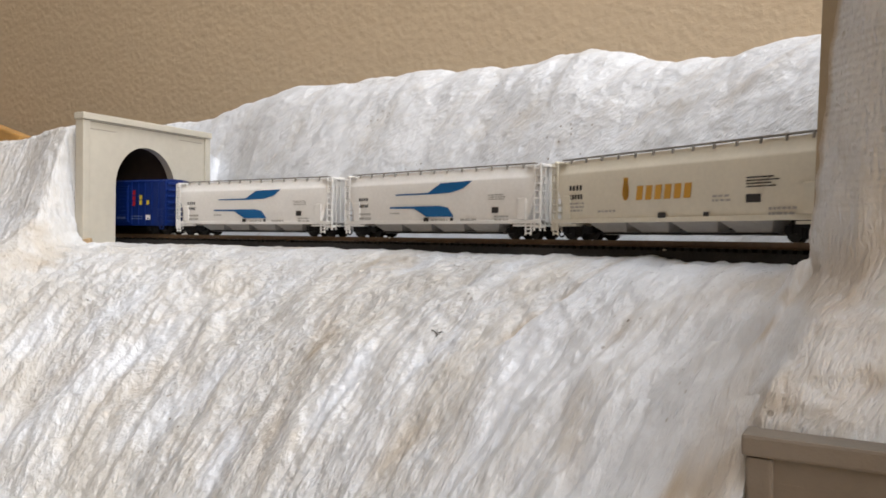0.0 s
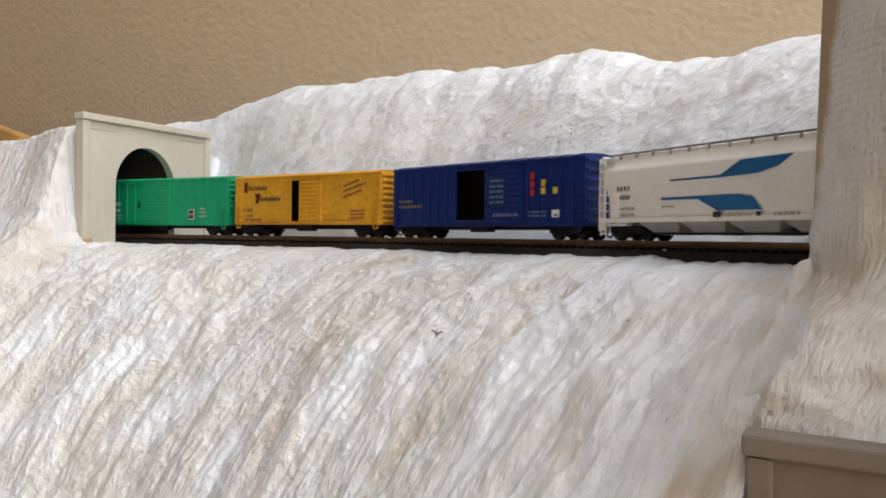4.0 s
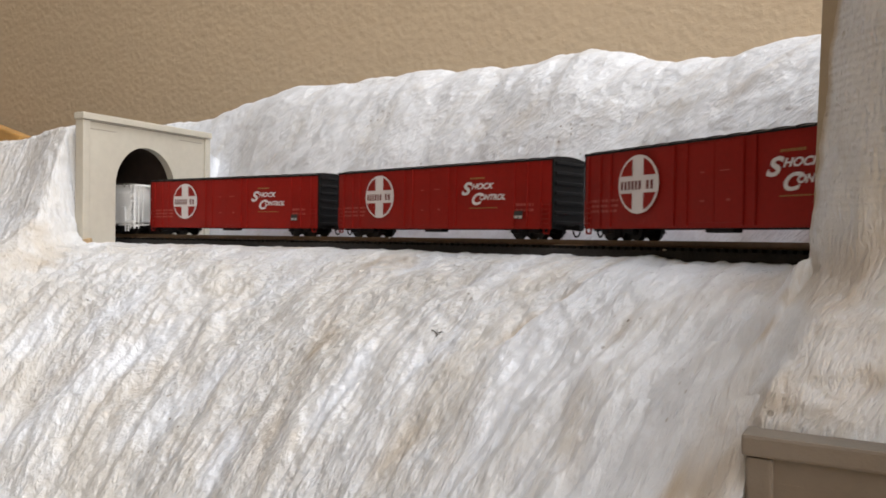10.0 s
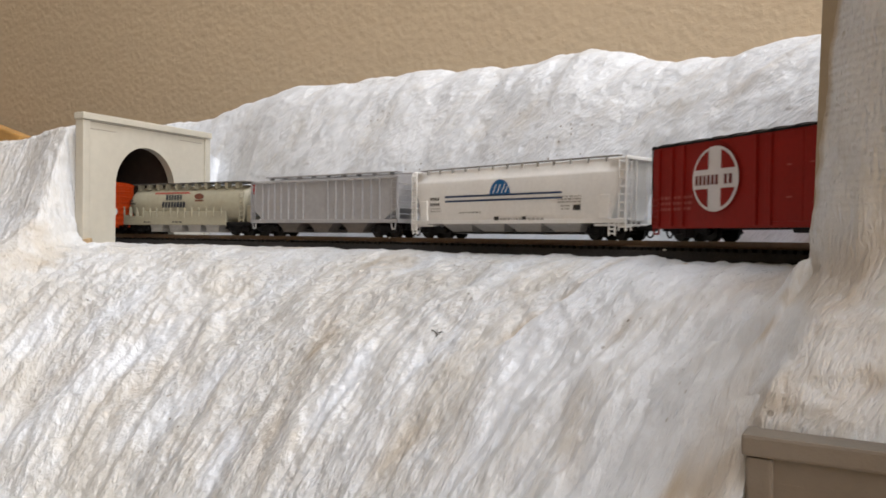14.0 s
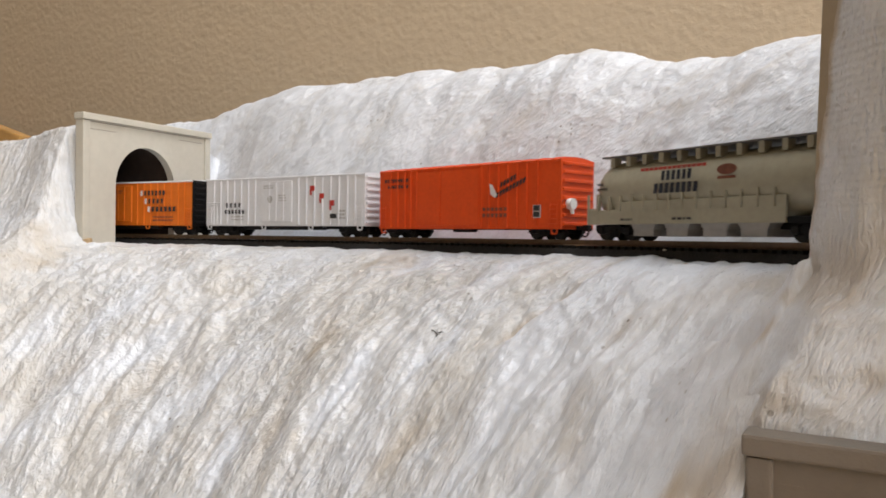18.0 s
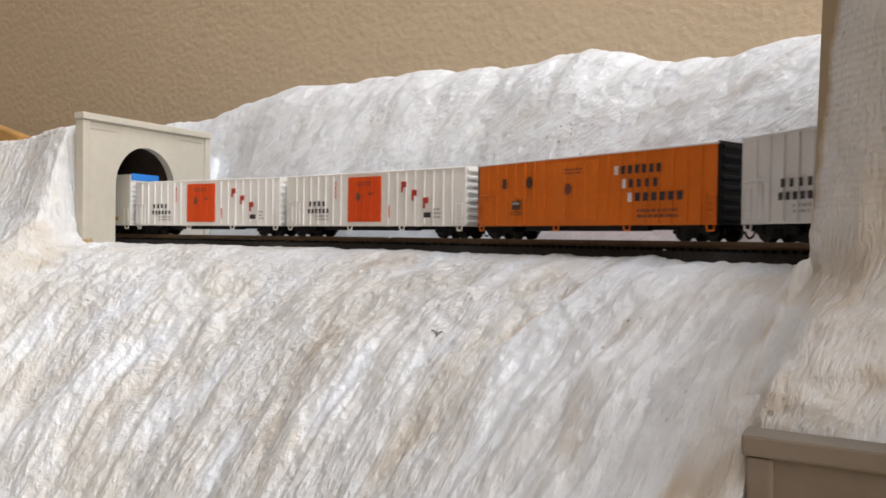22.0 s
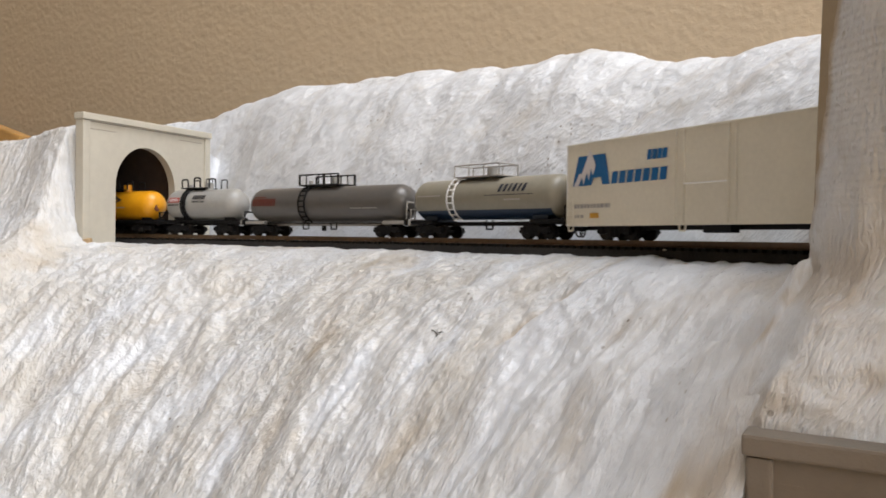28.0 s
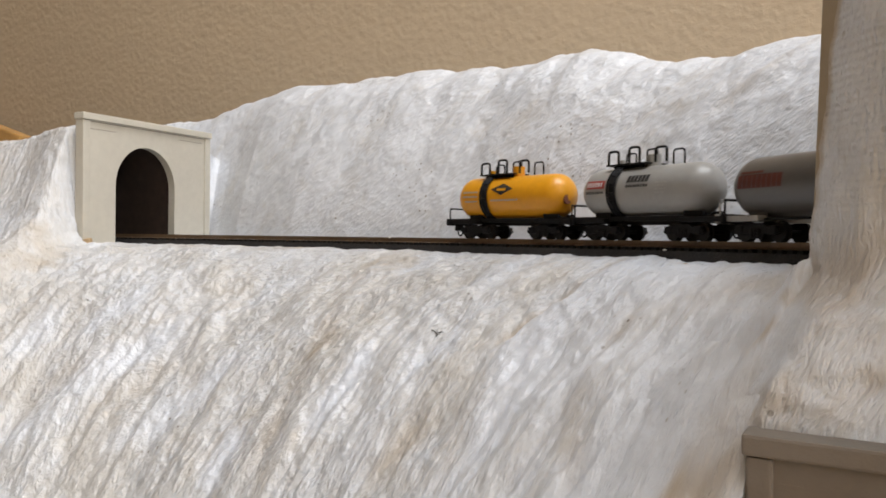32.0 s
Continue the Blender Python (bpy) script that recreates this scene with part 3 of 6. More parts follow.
    me.attributes.new("quiet", "FLOAT", "POINT").data.foreach_set("value", np.full(z.size, 0.8, np.float32))
    me.materials.append(PLASTER)
    return tagged(new("hillside_over_tunnel", me), "plaster gauze flank over the tunnel mouth, unseen crest raised for shade", kind="structure")


right_hill()


# ---- tunnel mouths ----
def arch(half, spring, top, count=20):
    """Outline of an arched opening from its right foot over the crown to its left foot."""
    pts = [(half, MOUTH_FOOT)]
    for i in range(count + 1):
        a = math.pi * i / count
        pts.append((half * math.cos(a), spring + (top - spring) * math.sin(a)))
    pts.append((-half, MOUTH_FOOT))
    return pts


def slab_with_arch(bm, x0, x1, half_w, z0, z1, shift, half, spring, top):
    """An upright slab with an arched opening through it, its face across the track."""
    outline = arch(half, spring, top)
    inner = [(shift + a, b) for a, b in outline]
    outer = []
    for a, b in inner:
        if b <= spring and a > shift:
            outer.append((half_w, b))
        elif b <= spring:
            outer.append((-half_w, b))
        else:
            k = (a - shift) / half
            outer.append((max(-half_w, min(half_w, half_w * k * 1.5)), z1 if abs(k) < 0.86 else spring + (z1 - spring) * min(1, (b - spring) / ((top - spring) * 0.5))))
    rows = []
    for x in (x0, x1):
        rows.append(([bm.verts.new((x, a, b)) for a, b in inner], [bm.verts.new((x, a, b)) for a, b in outer]))
    (ia, oa), (ib, ob) = rows
    for i in range(len(inner) - 1):
        for quad in ((ia[i], ia[i + 1], oa[i + 1], oa[i]), (ib[i + 1], ib[i], ob[i], ob[i + 1]),
                     (ia[i + 1], ia[i], ib[i], ib[i + 1]), (oa[i], oa[i + 1], ob[i + 1], ob[i])):
            bm.faces.new(quad)
    for i in (0, len(inner) - 1):
        bm.faces.new((ia[i], oa[i], ob[i], ib[i]))
    bmesh.ops.remove_doubles(bm, verts=bm.verts[:], dist=1e-6)
    bmesh.ops.recalc_face_normals(bm, faces=bm.faces[:])


def tunnel_mouth(frame_m, facing, label, shift=0.0, stone=STONE):
    """Grey cast portal: slab with an arch, raised rim posts and a cap, dark lining behind. facing: +1 looks along +x."""
    root = tagged(new("tunnel_portal"), label, "tunnel portal", "tunnel portals")
    root.matrix_world = frame_m
    w, t = MOUTH_HALF, MOUTH_THICK
    bm = bmesh.new()
    slab_with_arch(bm, -t * 0.5, t * 0.5 - 0.0012, w - 0.001, MOUTH_FOOT, MOUTH_TOP - 0.001, shift, 0.0205, 0.0255, 0.0475)
    if facing < 0:
        bmesh.ops.scale(bm, vec=(-1, 1, 1), verts=bm.verts[:])
        bmesh.ops.recalc_face_normals(bm, faces=bm.faces[:])
    part("face_slab", bm, stone, root, smooth=30)
    f = facing
    for side in (-1, 1):
        bm = bmesh.new()
        xs = sorted((-f * t * 0.5, f * (t * 0.5)))
        ys = sorted((side * w, side * (w - 0.0042)))
        box(bm, *xs, *ys, MOUTH_FOOT, MOUTH_TOP - 0.0038, soft=0.0005)
        part("rim_post", bm, stone, root)
    face = f * (t * 0.5 - 0.0012)
    # thin dark strips on the face: the shade of incised grooves as colour
    for y0, y1, z in ((-0.0395, -0.0235, 0.0535), (0.0200, 0.0385, 0.0545), (-0.0400, 0.0400, 0.0572)):
        bm = bmesh.new()
        box(bm, *sorted((face - f * 0.0002, face + f * 0.00006)), y0, y1, z, z + 0.00028)
        part("groove_shade", bm, STONE_SHADED, root)
    bm = bmesh.new()
    xs = sorted((-f * (t * 0.5 + 0.0005), f * (t * 0.5 + 0.0008)))
    box(bm, *xs, -w - 0.0006, w + 0.0006, MOUTH_TOP - 0.0036, MOUTH_TOP, soft=0.0006)
    part("cap", bm, stone, root)
    return root


def lining(s0, s1, shift=0.0):
    """The dark tube behind a mouth, following the track."""
    rings = []
    for s in np.linspace(s0, s1, 24):
        x, y, h = on_track(s)
        rings.append([(x - math.sin(h) * (shift + a), y + math.cos(h) * (shift + a), b) for a, b in arch(0.0225, 0.0255, 0.0497, 14)])
    bm = bmesh.new()
    rows = [[bm.verts.new(p) for p in ring] for ring in rings]
    for a, c in zip(rows, rows[1:]):
        for i in range(len(a) - 1):
            bm.faces.new((a[i], a[i + 1], c[i + 1], c[i]))
    ob = new("tunnel_lining", mesh_of("tunnel_lining", bm, TUNNEL, 40))
    return tagged(ob, "dark brown tunnel lining inside the hill", kind="structure")


tunnel_mouth(mouth_frame(S_LEFT), 1, "pale grey cast tunnel portal with a raised rim", shift=-0.003)
tunnel_mouth(mouth_frame(S_RIGHT) @ pose(0, 0, 0, 0, 1.8, 0), -1, "tunnel portal edge beside gauze-covered plaster, tan from dirt and painted shade", stone=STONE_DIRTY_SHADED)
lining(S_LEFT - 0.0035, S_LEFT - 0.60, -0.003)
lining(S_RIGHT + 0.0035, S_RIGHT + 0.60)
low = Matrix.Translation(LOW_AT + LOW_U * MOUTH_HALF - LOW_N * 0.003) @ Matrix.Rotation(LOW_TURN - math.pi / 2, 4, "Z") @ Matrix.Translation((0, 0, -MOUTH_TOP + 0.002))
tunnel_mouth(low, 1, "grey tunnel portal of the lower track, shade put into its colour", stone=STONE_SHADED)

# loose gauze threads stuck to the flank, a cardboard chip at the left portal's foot
def thread(points, r=0.00015):
    """A bent fibre lying on the plaster."""
    bm = bmesh.new()
    pts = [Vector(p) for p in points]
    for a, b in zip(pts, pts[1:]):
        rod(bm, a, b, r, 6)
    ob = new("gauze_thread", mesh_of("gauze_thread", bm, WHITE_PAINT, 60))
    return tagged(ob, "loose white gauze thread on the plaster flank", "thread", "gauze threads")


def fleck(points):
    """A splinter of dark bark on the slope."""
    bm = bmesh.new()
    for a, b in zip(points, points[1:]):
        rod(bm, a, b, 0.00020, 5, 0.00010)
    return tagged(new("bark_splinter", mesh_of("bark_splinter", bm, SLEEPER)), "tiny dark bark splinter on the plaster slope", "splinter", "bark splinters")


def crumb(at, r):
    """A loose bit of plaster."""
    bm = bmesh.new()
    bmesh.ops.create_icosphere(bm, subdivisions=1, radius=r, matrix=Matrix.Translation(at) @ Matrix.Diagonal((1.2, 0.8, 0.7, 1)))
    return tagged(new("plaster_crumb", mesh_of("plaster_crumb", bm, WHITE_PAINT)), "small white plaster crumb beside the track", "crumb", "plaster crumbs")


thread([(0.0636, 0.1370, -0.0108), (0.0632, 0.1359, -0.0123), (0.0626, 0.1352, -0.0141), (0.0620, 0.1349, -0.0157), (0.0614, 0.1349, -0.0168)])
thread([(0.0670, 0.1365, -0.0091), (0.0679, 0.1359, -0.0091), (0.0689, 0.1355, -0.0087), (0.0697, 0.1353, -0.0079), (0.0708, 0.1351, -0.0072), (0.0717, 0.1350, -0.0065)])
fleck([(-0.0033, 0.2514, -0.0293), (-0.0022, 0.2508, -0.0298), (-0.0014, 0.2501, -0.0306)])
fleck([(-0.0018, 0.2497, -0.0312), (-0.0011, 0.2503, -0.0300), (0.0004, 0.2494, -0.0297)])
crumb((0.0673, 0.2402, -0.0028), 0.0006)
crumb((-0.0232, 0.3447, -0.0002), 0.0005)
bm = bmesh.new()
box(bm, -0.0015, 0.0018, -0.0022, 0.0016, -0.0012, 0.0022, soft=0.0005)
chip = new("cardboard_chip", mesh_of("cardboard_chip", bm, PLY))
chip.matrix_world = mouth_frame(S_LEFT) @ pose(0.0046, -0.0425, -0.0048, 8, -6, 25)
tagged(chip, "small brown cardboard chip at the portal's foot", "chip")

# a lath of honey-coloured wood leans behind the left hill
bm = bmesh.new()
box(bm, -0.60, 0.0, -0.009, 0.009, -0.05, 0.0, soft=0.002)
lath = new("wooden_lath", mesh_of("wooden_lath", bm, WOOD))
lath.matrix_world = ROOM @ Matrix.Translation((-0.770, 0.576, 0.1035)) @ pose(0, 0, 0, 0, 17, 0)
tagged(lath, "honey-coloured wooden lath leaning by the wall", "lath")
solid("lath_rest", [(-1.36, -1.30, 0.56, 0.60, -0.106, 0.228)], PLY, label="plain wooden post under the lath", m=ROOM)

# ---- baseboard and track ----
solid("baseboard", [(-2.5, 2.06, -0.40, WALL_V - 0.003, -0.125, -0.106)], PLY, label="plain plywood layout baseboard", m=ROOM)
bm = bmesh.new()
for u in (-2.3, -0.8, 0.6, 1.9):
    for v in (-0.33, 0.55):
        box(bm, u - 0.03, u + 0.03, v - 0.03, v + 0.03, FLOOR_Z, -0.125)
legs = new("baseboard_legs", mesh_of("baseboard_legs", bm, PLY))
legs.matrix_world = ROOM
tagged(legs, "plain wooden legs under the layout", kind="structure")


def ribbon(name, profile, s0, s1, mat, label, n):
    """A profile of (side, z) points swept along the track."""
    bm = bmesh.new()
    rings = []
    for s in np.linspace(s0, s1, n):
        x, y, h = on_track(s)
        rings.append([(x - math.sin(h) * a, y + math.cos(h) * a, b) for a, b in profile])
    loft(bm, rings)
    return new(name, mesh_of(name, bm, mat))


bed = ribbon("roadbed", [(-0.0100, -0.0064), (-0.0084, -0.0030), (0.0084, -0.0030), (0.0125, -0.0064)], -2.38, 2.92, BALLAST, "", 700)
tagged(bed, "dark cork roadbed under the track", kind="structure")
support = ribbon("roadbed_support", [(-0.018, -0.105), (-0.012, -0.0064), (0.012, -0.0064), (0.018, -0.105)], -2.38, 2.92, PLY, "", 300)
tagged(support, "plain board carrying the roadbed", kind="structure")
track = tagged(new("railway_track"), "model railway track with black sleepers and browned rails", "track")
for side in (-1, 1):
    c = side * 0.0045
    rail = ribbon("rail", [(c - 0.0008, -0.0020), (c - 0.0003, -0.0016), (c - 0.0004, 0.0), (c + 0.0004, 0.0), (c + 0.0003, -0.0016), (c + 0.0008, -0.0020)], -2.38, 2.92, RAIL, "", 900)
    rail.parent = track
bm = bmesh.new()
box(bm, -0.00085, 0.00085, -0.0078, 0.0078, -0.0042, -0.0021)
tie = mesh_of("sleeper", bm, SLEEPER)
rest = []
for i in range(int((2.9 + 2.36) / 0.0033)):
    s = -2.36 + i * 0.0033
    x, y, h = on_track(s)
    m = Matrix.Translation((x, y, 0)) @ Matrix.Rotation(h + 0.01 * math.sin(i * 3.7), 4, "Z")
    if -0.12 < s < 0.40:
        again("sleeper", tie, track, m)
    else:
        rest.append(m)
bm = bmesh.new()
for m in rest:
    for sx in (-0.0005,):
        v8 = [bm.verts.new(m @ Vector((a, b, c))) for a in (-0.00085, 0.00085) for b in (-0.0078, 0.0078) for c in (-0.0042, -0.0021)]
        for f in ((0, 1, 3, 2), (4, 6, 7, 5), (0, 4, 5, 1), (2, 3, 7, 6), (1, 5, 7, 3), (0, 2, 6, 4)):
            bm.faces.new([v8[j] for j in f])
far_ties = part("sleepers_in_the_tunnels", bm, SLEEPER, track)
tagged(far_ties, kind="stuff")


# ---- the train: metres gone by the half second ----
TRAVEL = (0.0, 0.03, 0.0613, 0.0935, 0.1255, 0.1568, 0.1886, 0.2211, 0.2548, 0.2896, 0.3251, 0.361, 0.3969, 0.4336, 0.4714, 0.509, 0.5465, 0.5828, 0.619, 0.6555, 0.6917, 0.7276,
          0.7621, 0.796, 0.8325, 0.8718, 0.911, 0.9504, 0.9883, 1.0244, 1.0607, 1.0973, 1.1338, 1.1702, 1.2062, 1.2425, 1.278, 1.313, 1.3474, 1.3826, 1.4185, 1.4555, 1.4923, 1.529,
          1.5671, 1.6045, 1.6406, 1.6757, 1.7104, 1.7428, 1.7726, 1.803, 1.8351, 1.8687, 1.9032, 1.9383, 1.9736, 2.0086, 2.0421, 2.0756, 2.1088, 2.1396, 2.1687, 2.1984, 2.2289)
ROWS = [(i * 0.5, s) for i, s in enumerate(TRAVEL)]
CARS = []                                    # thing, place in the train, half of the truck spacing, trucks
W2 = 0.0099                                  # half of a car's width
MM = 0.001


def car_pose(s, half):
    x0, y0, _ = on_track(s - half)
    x1, y1, _ = on_track(s + half)
    return Matrix.Translation(((x0 + x1) / 2, (y0 + y1) / 2, 0)) @ Matrix.Rotation(math.atan2(y1 - y0, x1 - x0), 4, "Z")


# paints and plastics of the cars
RED = material("red_paint", (0.24, 0.010, 0.007), 0.42, spot=0.10, size=700, spec=0.25)
GREEN = material("green_paint", (0.008, 0.285, 0.135), 0.45, spot=0.08, size=700, spec=0.25)
BLUE = material("blue_paint", (0.004, 0.020, 0.135), 0.42, spot=0.12, size=700, spec=0.25)
YELLOW_OLD = material("weathered_yellow_paint", (0.56, 0.29, 0.018), 0.6, spot=0.22, size=500, spec=0.25)
ORANGE_RED = material("orange_red_paint", (0.66, 0.075, 0.012), 0.45, spot=0.08, size=700, spec=0.25)
ORANGE = material("orange_paint", (0.64, 0.155, 0.016), 0.45, spot=0.08, size=700, spec=0.25)
WHITE = material("white_paint", (0.79, 0.79, 0.785), 0.4, spot=0.05, size=700)
CREAM = material("cream_white_paint", (0.72, 0.69, 0.595), 0.4, spot=0.05, size=700)
PALE_GREY = material("pale_grey_paint", (0.66, 0.67, 0.70), 0.4, spot=0.05, size=700)
MID_GREY = material("bluish_grey_paint", (0.36, 0.36, 0.375), 0.5, spot=0.10, size=500)
STONE_GREY = material("greenish_grey_paint", (0.33, 0.31, 0.235), 0.5, spot=0.10, size=500)
TANK_GREY = material("light_grey_tank_paint", (0.33, 0.33, 0.32), 0.35, spot=0.06, size=500)
DARK_TANK = material("dark_grey_tank_paint", (0.10, 0.094, 0.088), 0.3, spot=0.08, size=500)
OLIVE_TANK = material("warm_grey_tank_paint", (0.25, 0.235, 0.19), 0.4, spot=0.08, size=400)
DULL_RED = material("dull_red_lettering", (0.10, 0.022, 0.015), 0.5, spot=0.1, size=600)
TANK_YELLOW = material("yellow_tank_paint", (0.72, 0.32, 0.010), 0.35, spot=0.06, size=500)
LETTER_NAVY = material("navy_lettering", (0.008, 0.013, 0.028), 0.5, spot=0.1, size=600)
LINE_BLUE = material("blue_line_paint", (0.014, 0.045, 0.12), 0.4, spot=0.1, size=600)
NAVY = material("dark_blue_band_paint", (0.008, 0.022, 0.05), 0.4, spot=0.1, size=600)
STRIPE = material("bright_blue_paint", (0.003, 0.115, 0.33), 0.4, spot=0.04, size=600)
CAP_BLUE = material("sky_blue_paint", (0.018, 0.20, 0.66), 0.4, spot=0.04, size=600)
GOLD = material("gold_yellow_lettering", (0.58, 0.31, 0.04), 0.5, spot=0.04, size=600)
LETTER_RED = material("red_lettering", (0.42, 0.035, 0.025), 0.5, spot=0.04, size=600)
LETTER_WHITE = material("white_lettering", (0.66, 0.64, 0.66), 0.5, spot=0.04, size=600)
LETTER_BLACK = material("black_lettering", (0.025, 0.024, 0.026), 0.5, spot=0.04, size=600)
LETTER_GREY = material("faded_grey_lettering", (0.38, 0.37, 0.36), 0.5, spot=0.04, size=600)
FADED_RED = material("faded_red_on_red_lettering", (0.34, 0.06, 0.05), 0.5, spot=0.04, size=600)
BLOCK_RED = material("signal_red_lettering", (0.36, 0.012, 0.02), 0.5, spot=0.04, size=600)
BLOCK_YELLOW = material("clear_yellow_lettering", (0.55, 0.42, 0.04), 0.5, spot=0.04, size=600)
FADED_BLUE = material("pale_blue_lettering", (0.10, 0.13, 0.26), 0.5, spot=0.04, size=600)
EMBLEM_RED = material("deep_red_lettering", (0.12, 0.012, 0.012), 0.5, spot=0.06, size=600)
BROWN_INK = material("brown_black_lettering", (0.07, 0.03, 0.015), 0.6, spot=0.2, size=600)
DIM_GOLD = material("dulled_gold_lettering", (0.26, 0.16, 0.05), 0.6, spot=0.1, size=600)
RUST = material("rusty_panel", (0.17, 0.055, 0.03), 0.7, spot=0.3, size=700)
INSIDE = material("dark_interior", (0.02, 0.014, 0.012), 0.8, spot=0.2, size=500)
ROOF_GREY = material("dark_grey_roofwalk", (0.10, 0.095, 0.09), 0.6, spot=0.15, size=700)
WALK_GREY = material("grey_roofwalk", (0.24, 0.23, 0.215), 0.6, spot=0.15, size=700)
BAY_BROWN = material("dark_brown_hopper_paint", (0.11, 0.095, 0.085), 0.7, spot=0.2, size=500)
HOPPER_GREY = material("dusty_grey_hopper_paint", (0.30, 0.29, 0.275), 0.6, spot=0.12, size=500)


# trucks, couplers: one set of meshes for the whole train
def sideframe_mesh():
    bm = bmesh.new()
    pts = [(-7.6, 2.6), (-6.6, 4.0), (-3.4, 4.3), (-2.2, 5.0), (2.2, 5.0), (3.4, 4.3), (6.6, 4.0), (7.6, 2.6), (6.0, 1.8), (3.0, 2.3), (2.2, 0.9), (-2.2, 0.9), (-3.0, 2.3), (-6.0, 1.8)]
    loft(bm, [[(a * MM, y * MM, z * MM) for a, z in pts] for y in (-0.6, 0.6)])
    for a in (-5.6, 5.6):
        box(bm, (a - 1.2) * MM, (a + 1.2) * MM, -0.95 * MM, 0.95 * MM, 2.0 * MM, 4.4 * MM, soft=0.0003)
    for a in (-1.1, 0, 1.1):
        rod(bm, (a * MM, -0.8 * MM, 1.2 * MM), (a * MM, -0.8 * MM, 3.6 * MM), 0.45 * MM, 8)
    return mesh_of("sideframe", bm, BLACK)


def wheelset_mesh():
    bm = bmesh.new()
    for y in (-4.5, 4.5):
        g = 1 if y > 0 else -1
        rod(bm, (0, (y - 0.7) * MM, 2.65 * MM), (0, (y + 0.7) * MM, 2.65 * MM), 2.65 * MM, 20)
        rod(bm, (0, (y - 0.9 * g - 0.2) * MM, 2.65 * MM), (0, (y - 0.9 * g + 0.2) * MM, 2.65 * MM), 3.1 * MM, 20)
    rod(bm, (0, -5.8 * MM, 2.65 * MM), (0, 5.8 * MM, 2.65 * MM), 0.6 * MM, 8)
    return mesh_of("wheelset", bm, WHEEL)


def coupler_mesh():
    bm = bmesh.new()
    box(bm, -2.6 * MM, 2.6 * MM, -0.8 * MM, 0.8 * MM, 3.4 * MM, 4.8 * MM, soft=0.0002)
    box(bm, 2.0 * MM, 4.4 * MM, -1.4 * MM, 1.2 * MM, 3.0 * MM, 5.2 * MM, soft=0.0004)
    prev = None
    for i in range(9):
        a = math.pi * i / 8
        p = (2.4 * MM - math.cos(a) * 1.5 * MM, -0.3 * MM, 3.4 * MM - math.sin(a) * 2.4 * MM)
        if prev:
            rod(bm, prev, p, 0.32 * MM, 6)
        prev = p
    return mesh_of("coupler", bm, BLACK)


SIDEFRAME, WHEELSET, COUPLER = sideframe_mesh(), wheelset_mesh(), coupler_mesh()


def running_gear(car, half, length, sill=4.5):
    """Two trucks and two couplers. Returns the trucks."""
    trucks = []
    for g in (-1, 1):
        bm = bmesh.new()
        box(bm, -1.3 * MM, 1.3 * MM, -6.4 * MM, 6.4 * MM, 2.4 * MM, 4.6 * MM, soft=0.0003)
        rod(bm, (0, 0, 4 * MM), (0, 0, max(sill * MM, 0.0056) + 0.0006), 2.2 * MM, 12)
        truck = part("truck", bm, BLACK, car, "black four-wheel truck", at=Matrix.Translation((g * half, 0, 0)))
        for y in (-6.6, 6.6):
            again("sideframe", SIDEFRAME, truck, Matrix.Translation((0, y * MM, 0)))
        for a in (-5.6, 5.6):
            again("wheelset", WHEELSET, truck, Matrix.Translation((a * MM, 0, 0)))
        trucks.append((truck, g))
        again("coupler", COUPLER, car, Matrix.Translation((g * (length / 2 + 0.0012), 0, 0)) @ Matrix.Rotation(0 if g > 0 else math.pi, 4, "Z"))
    return trucks


def enlist(car, left, right, inset, sill=4.5):
    """Puts a car in the train by its two ends, in millimetres from the train's mark."""
    length = (right - left) * MM
    half = length / 2 - inset * MM
    CARS.append((car, (left + right) / 2 * MM, half, running_gear(car, half, length, sill)))
    car.matrix_world = car_pose((left + right) / 2 * MM, half)
    return car


def clusters(shapes, reach=3.0):
    """Sorts outlines into groups that stand apart by more than reach."""
    groups = []
    for shape in shapes:
        a0, a1 = min(p[0] for p in shape), max(p[0] for p in shape)
        z0, z1 = min(p[1] for p in shape), max(p[1] for p in shape)
        span, mine = [a0, a1, z0, z1], [shape]
        rest = []
        for (b0, b1, y0, y1), others in groups:
            if b0 - span[1] < reach and span[0] - b1 < reach and y0 - span[3] < reach and span[2] - y1 < reach:
                span = [min(span[0], b0), max(span[1], b1), min(span[2], y0), max(span[3], y1)]
                mine = others + mine
            else:
                rest.append(((b0, b1, y0, y1), others))
        groups = rest + [(tuple(span), mine)]
    return [g[1] for g in groups]


def decal(car, name, mat, shapes, y=-W2, label="", rise=0.00012):
    """Flat lettering on the near side: closed outlines in millimetres (along, up), one part for each block."""
    for block in clusters(shapes):
        bm = bmesh.new()
        for shape in block:
            bm.faces.new([bm.verts.new((a * MM, y - rise, z * MM)) for a, z in shape])
        bmesh.ops.triangulate(bm, faces=bm.faces[:])
        for f in bm.faces:
            if f.normal.y > 0:
                f.normal_flip()
        part(name, bm, mat, car, label)


def bar(a0, z0, a1, z1):
    return [(a0, z0), (a1, z0), (a1, z1), (a0, z1)]


def letters(a0, z0, a1, z1, count, gap=0.3, lean=0.0):
    """A word as a row of plain blocks."""
    w = (a1 - a0) / count
    return [[(a0 + i * w, z0), (a0 + (i + 1 - gap) * w, z0), (a0 + (i + 1 - gap) * w + lean, z1), (a0 + i * w + lean, z1)] for i in range(count)]


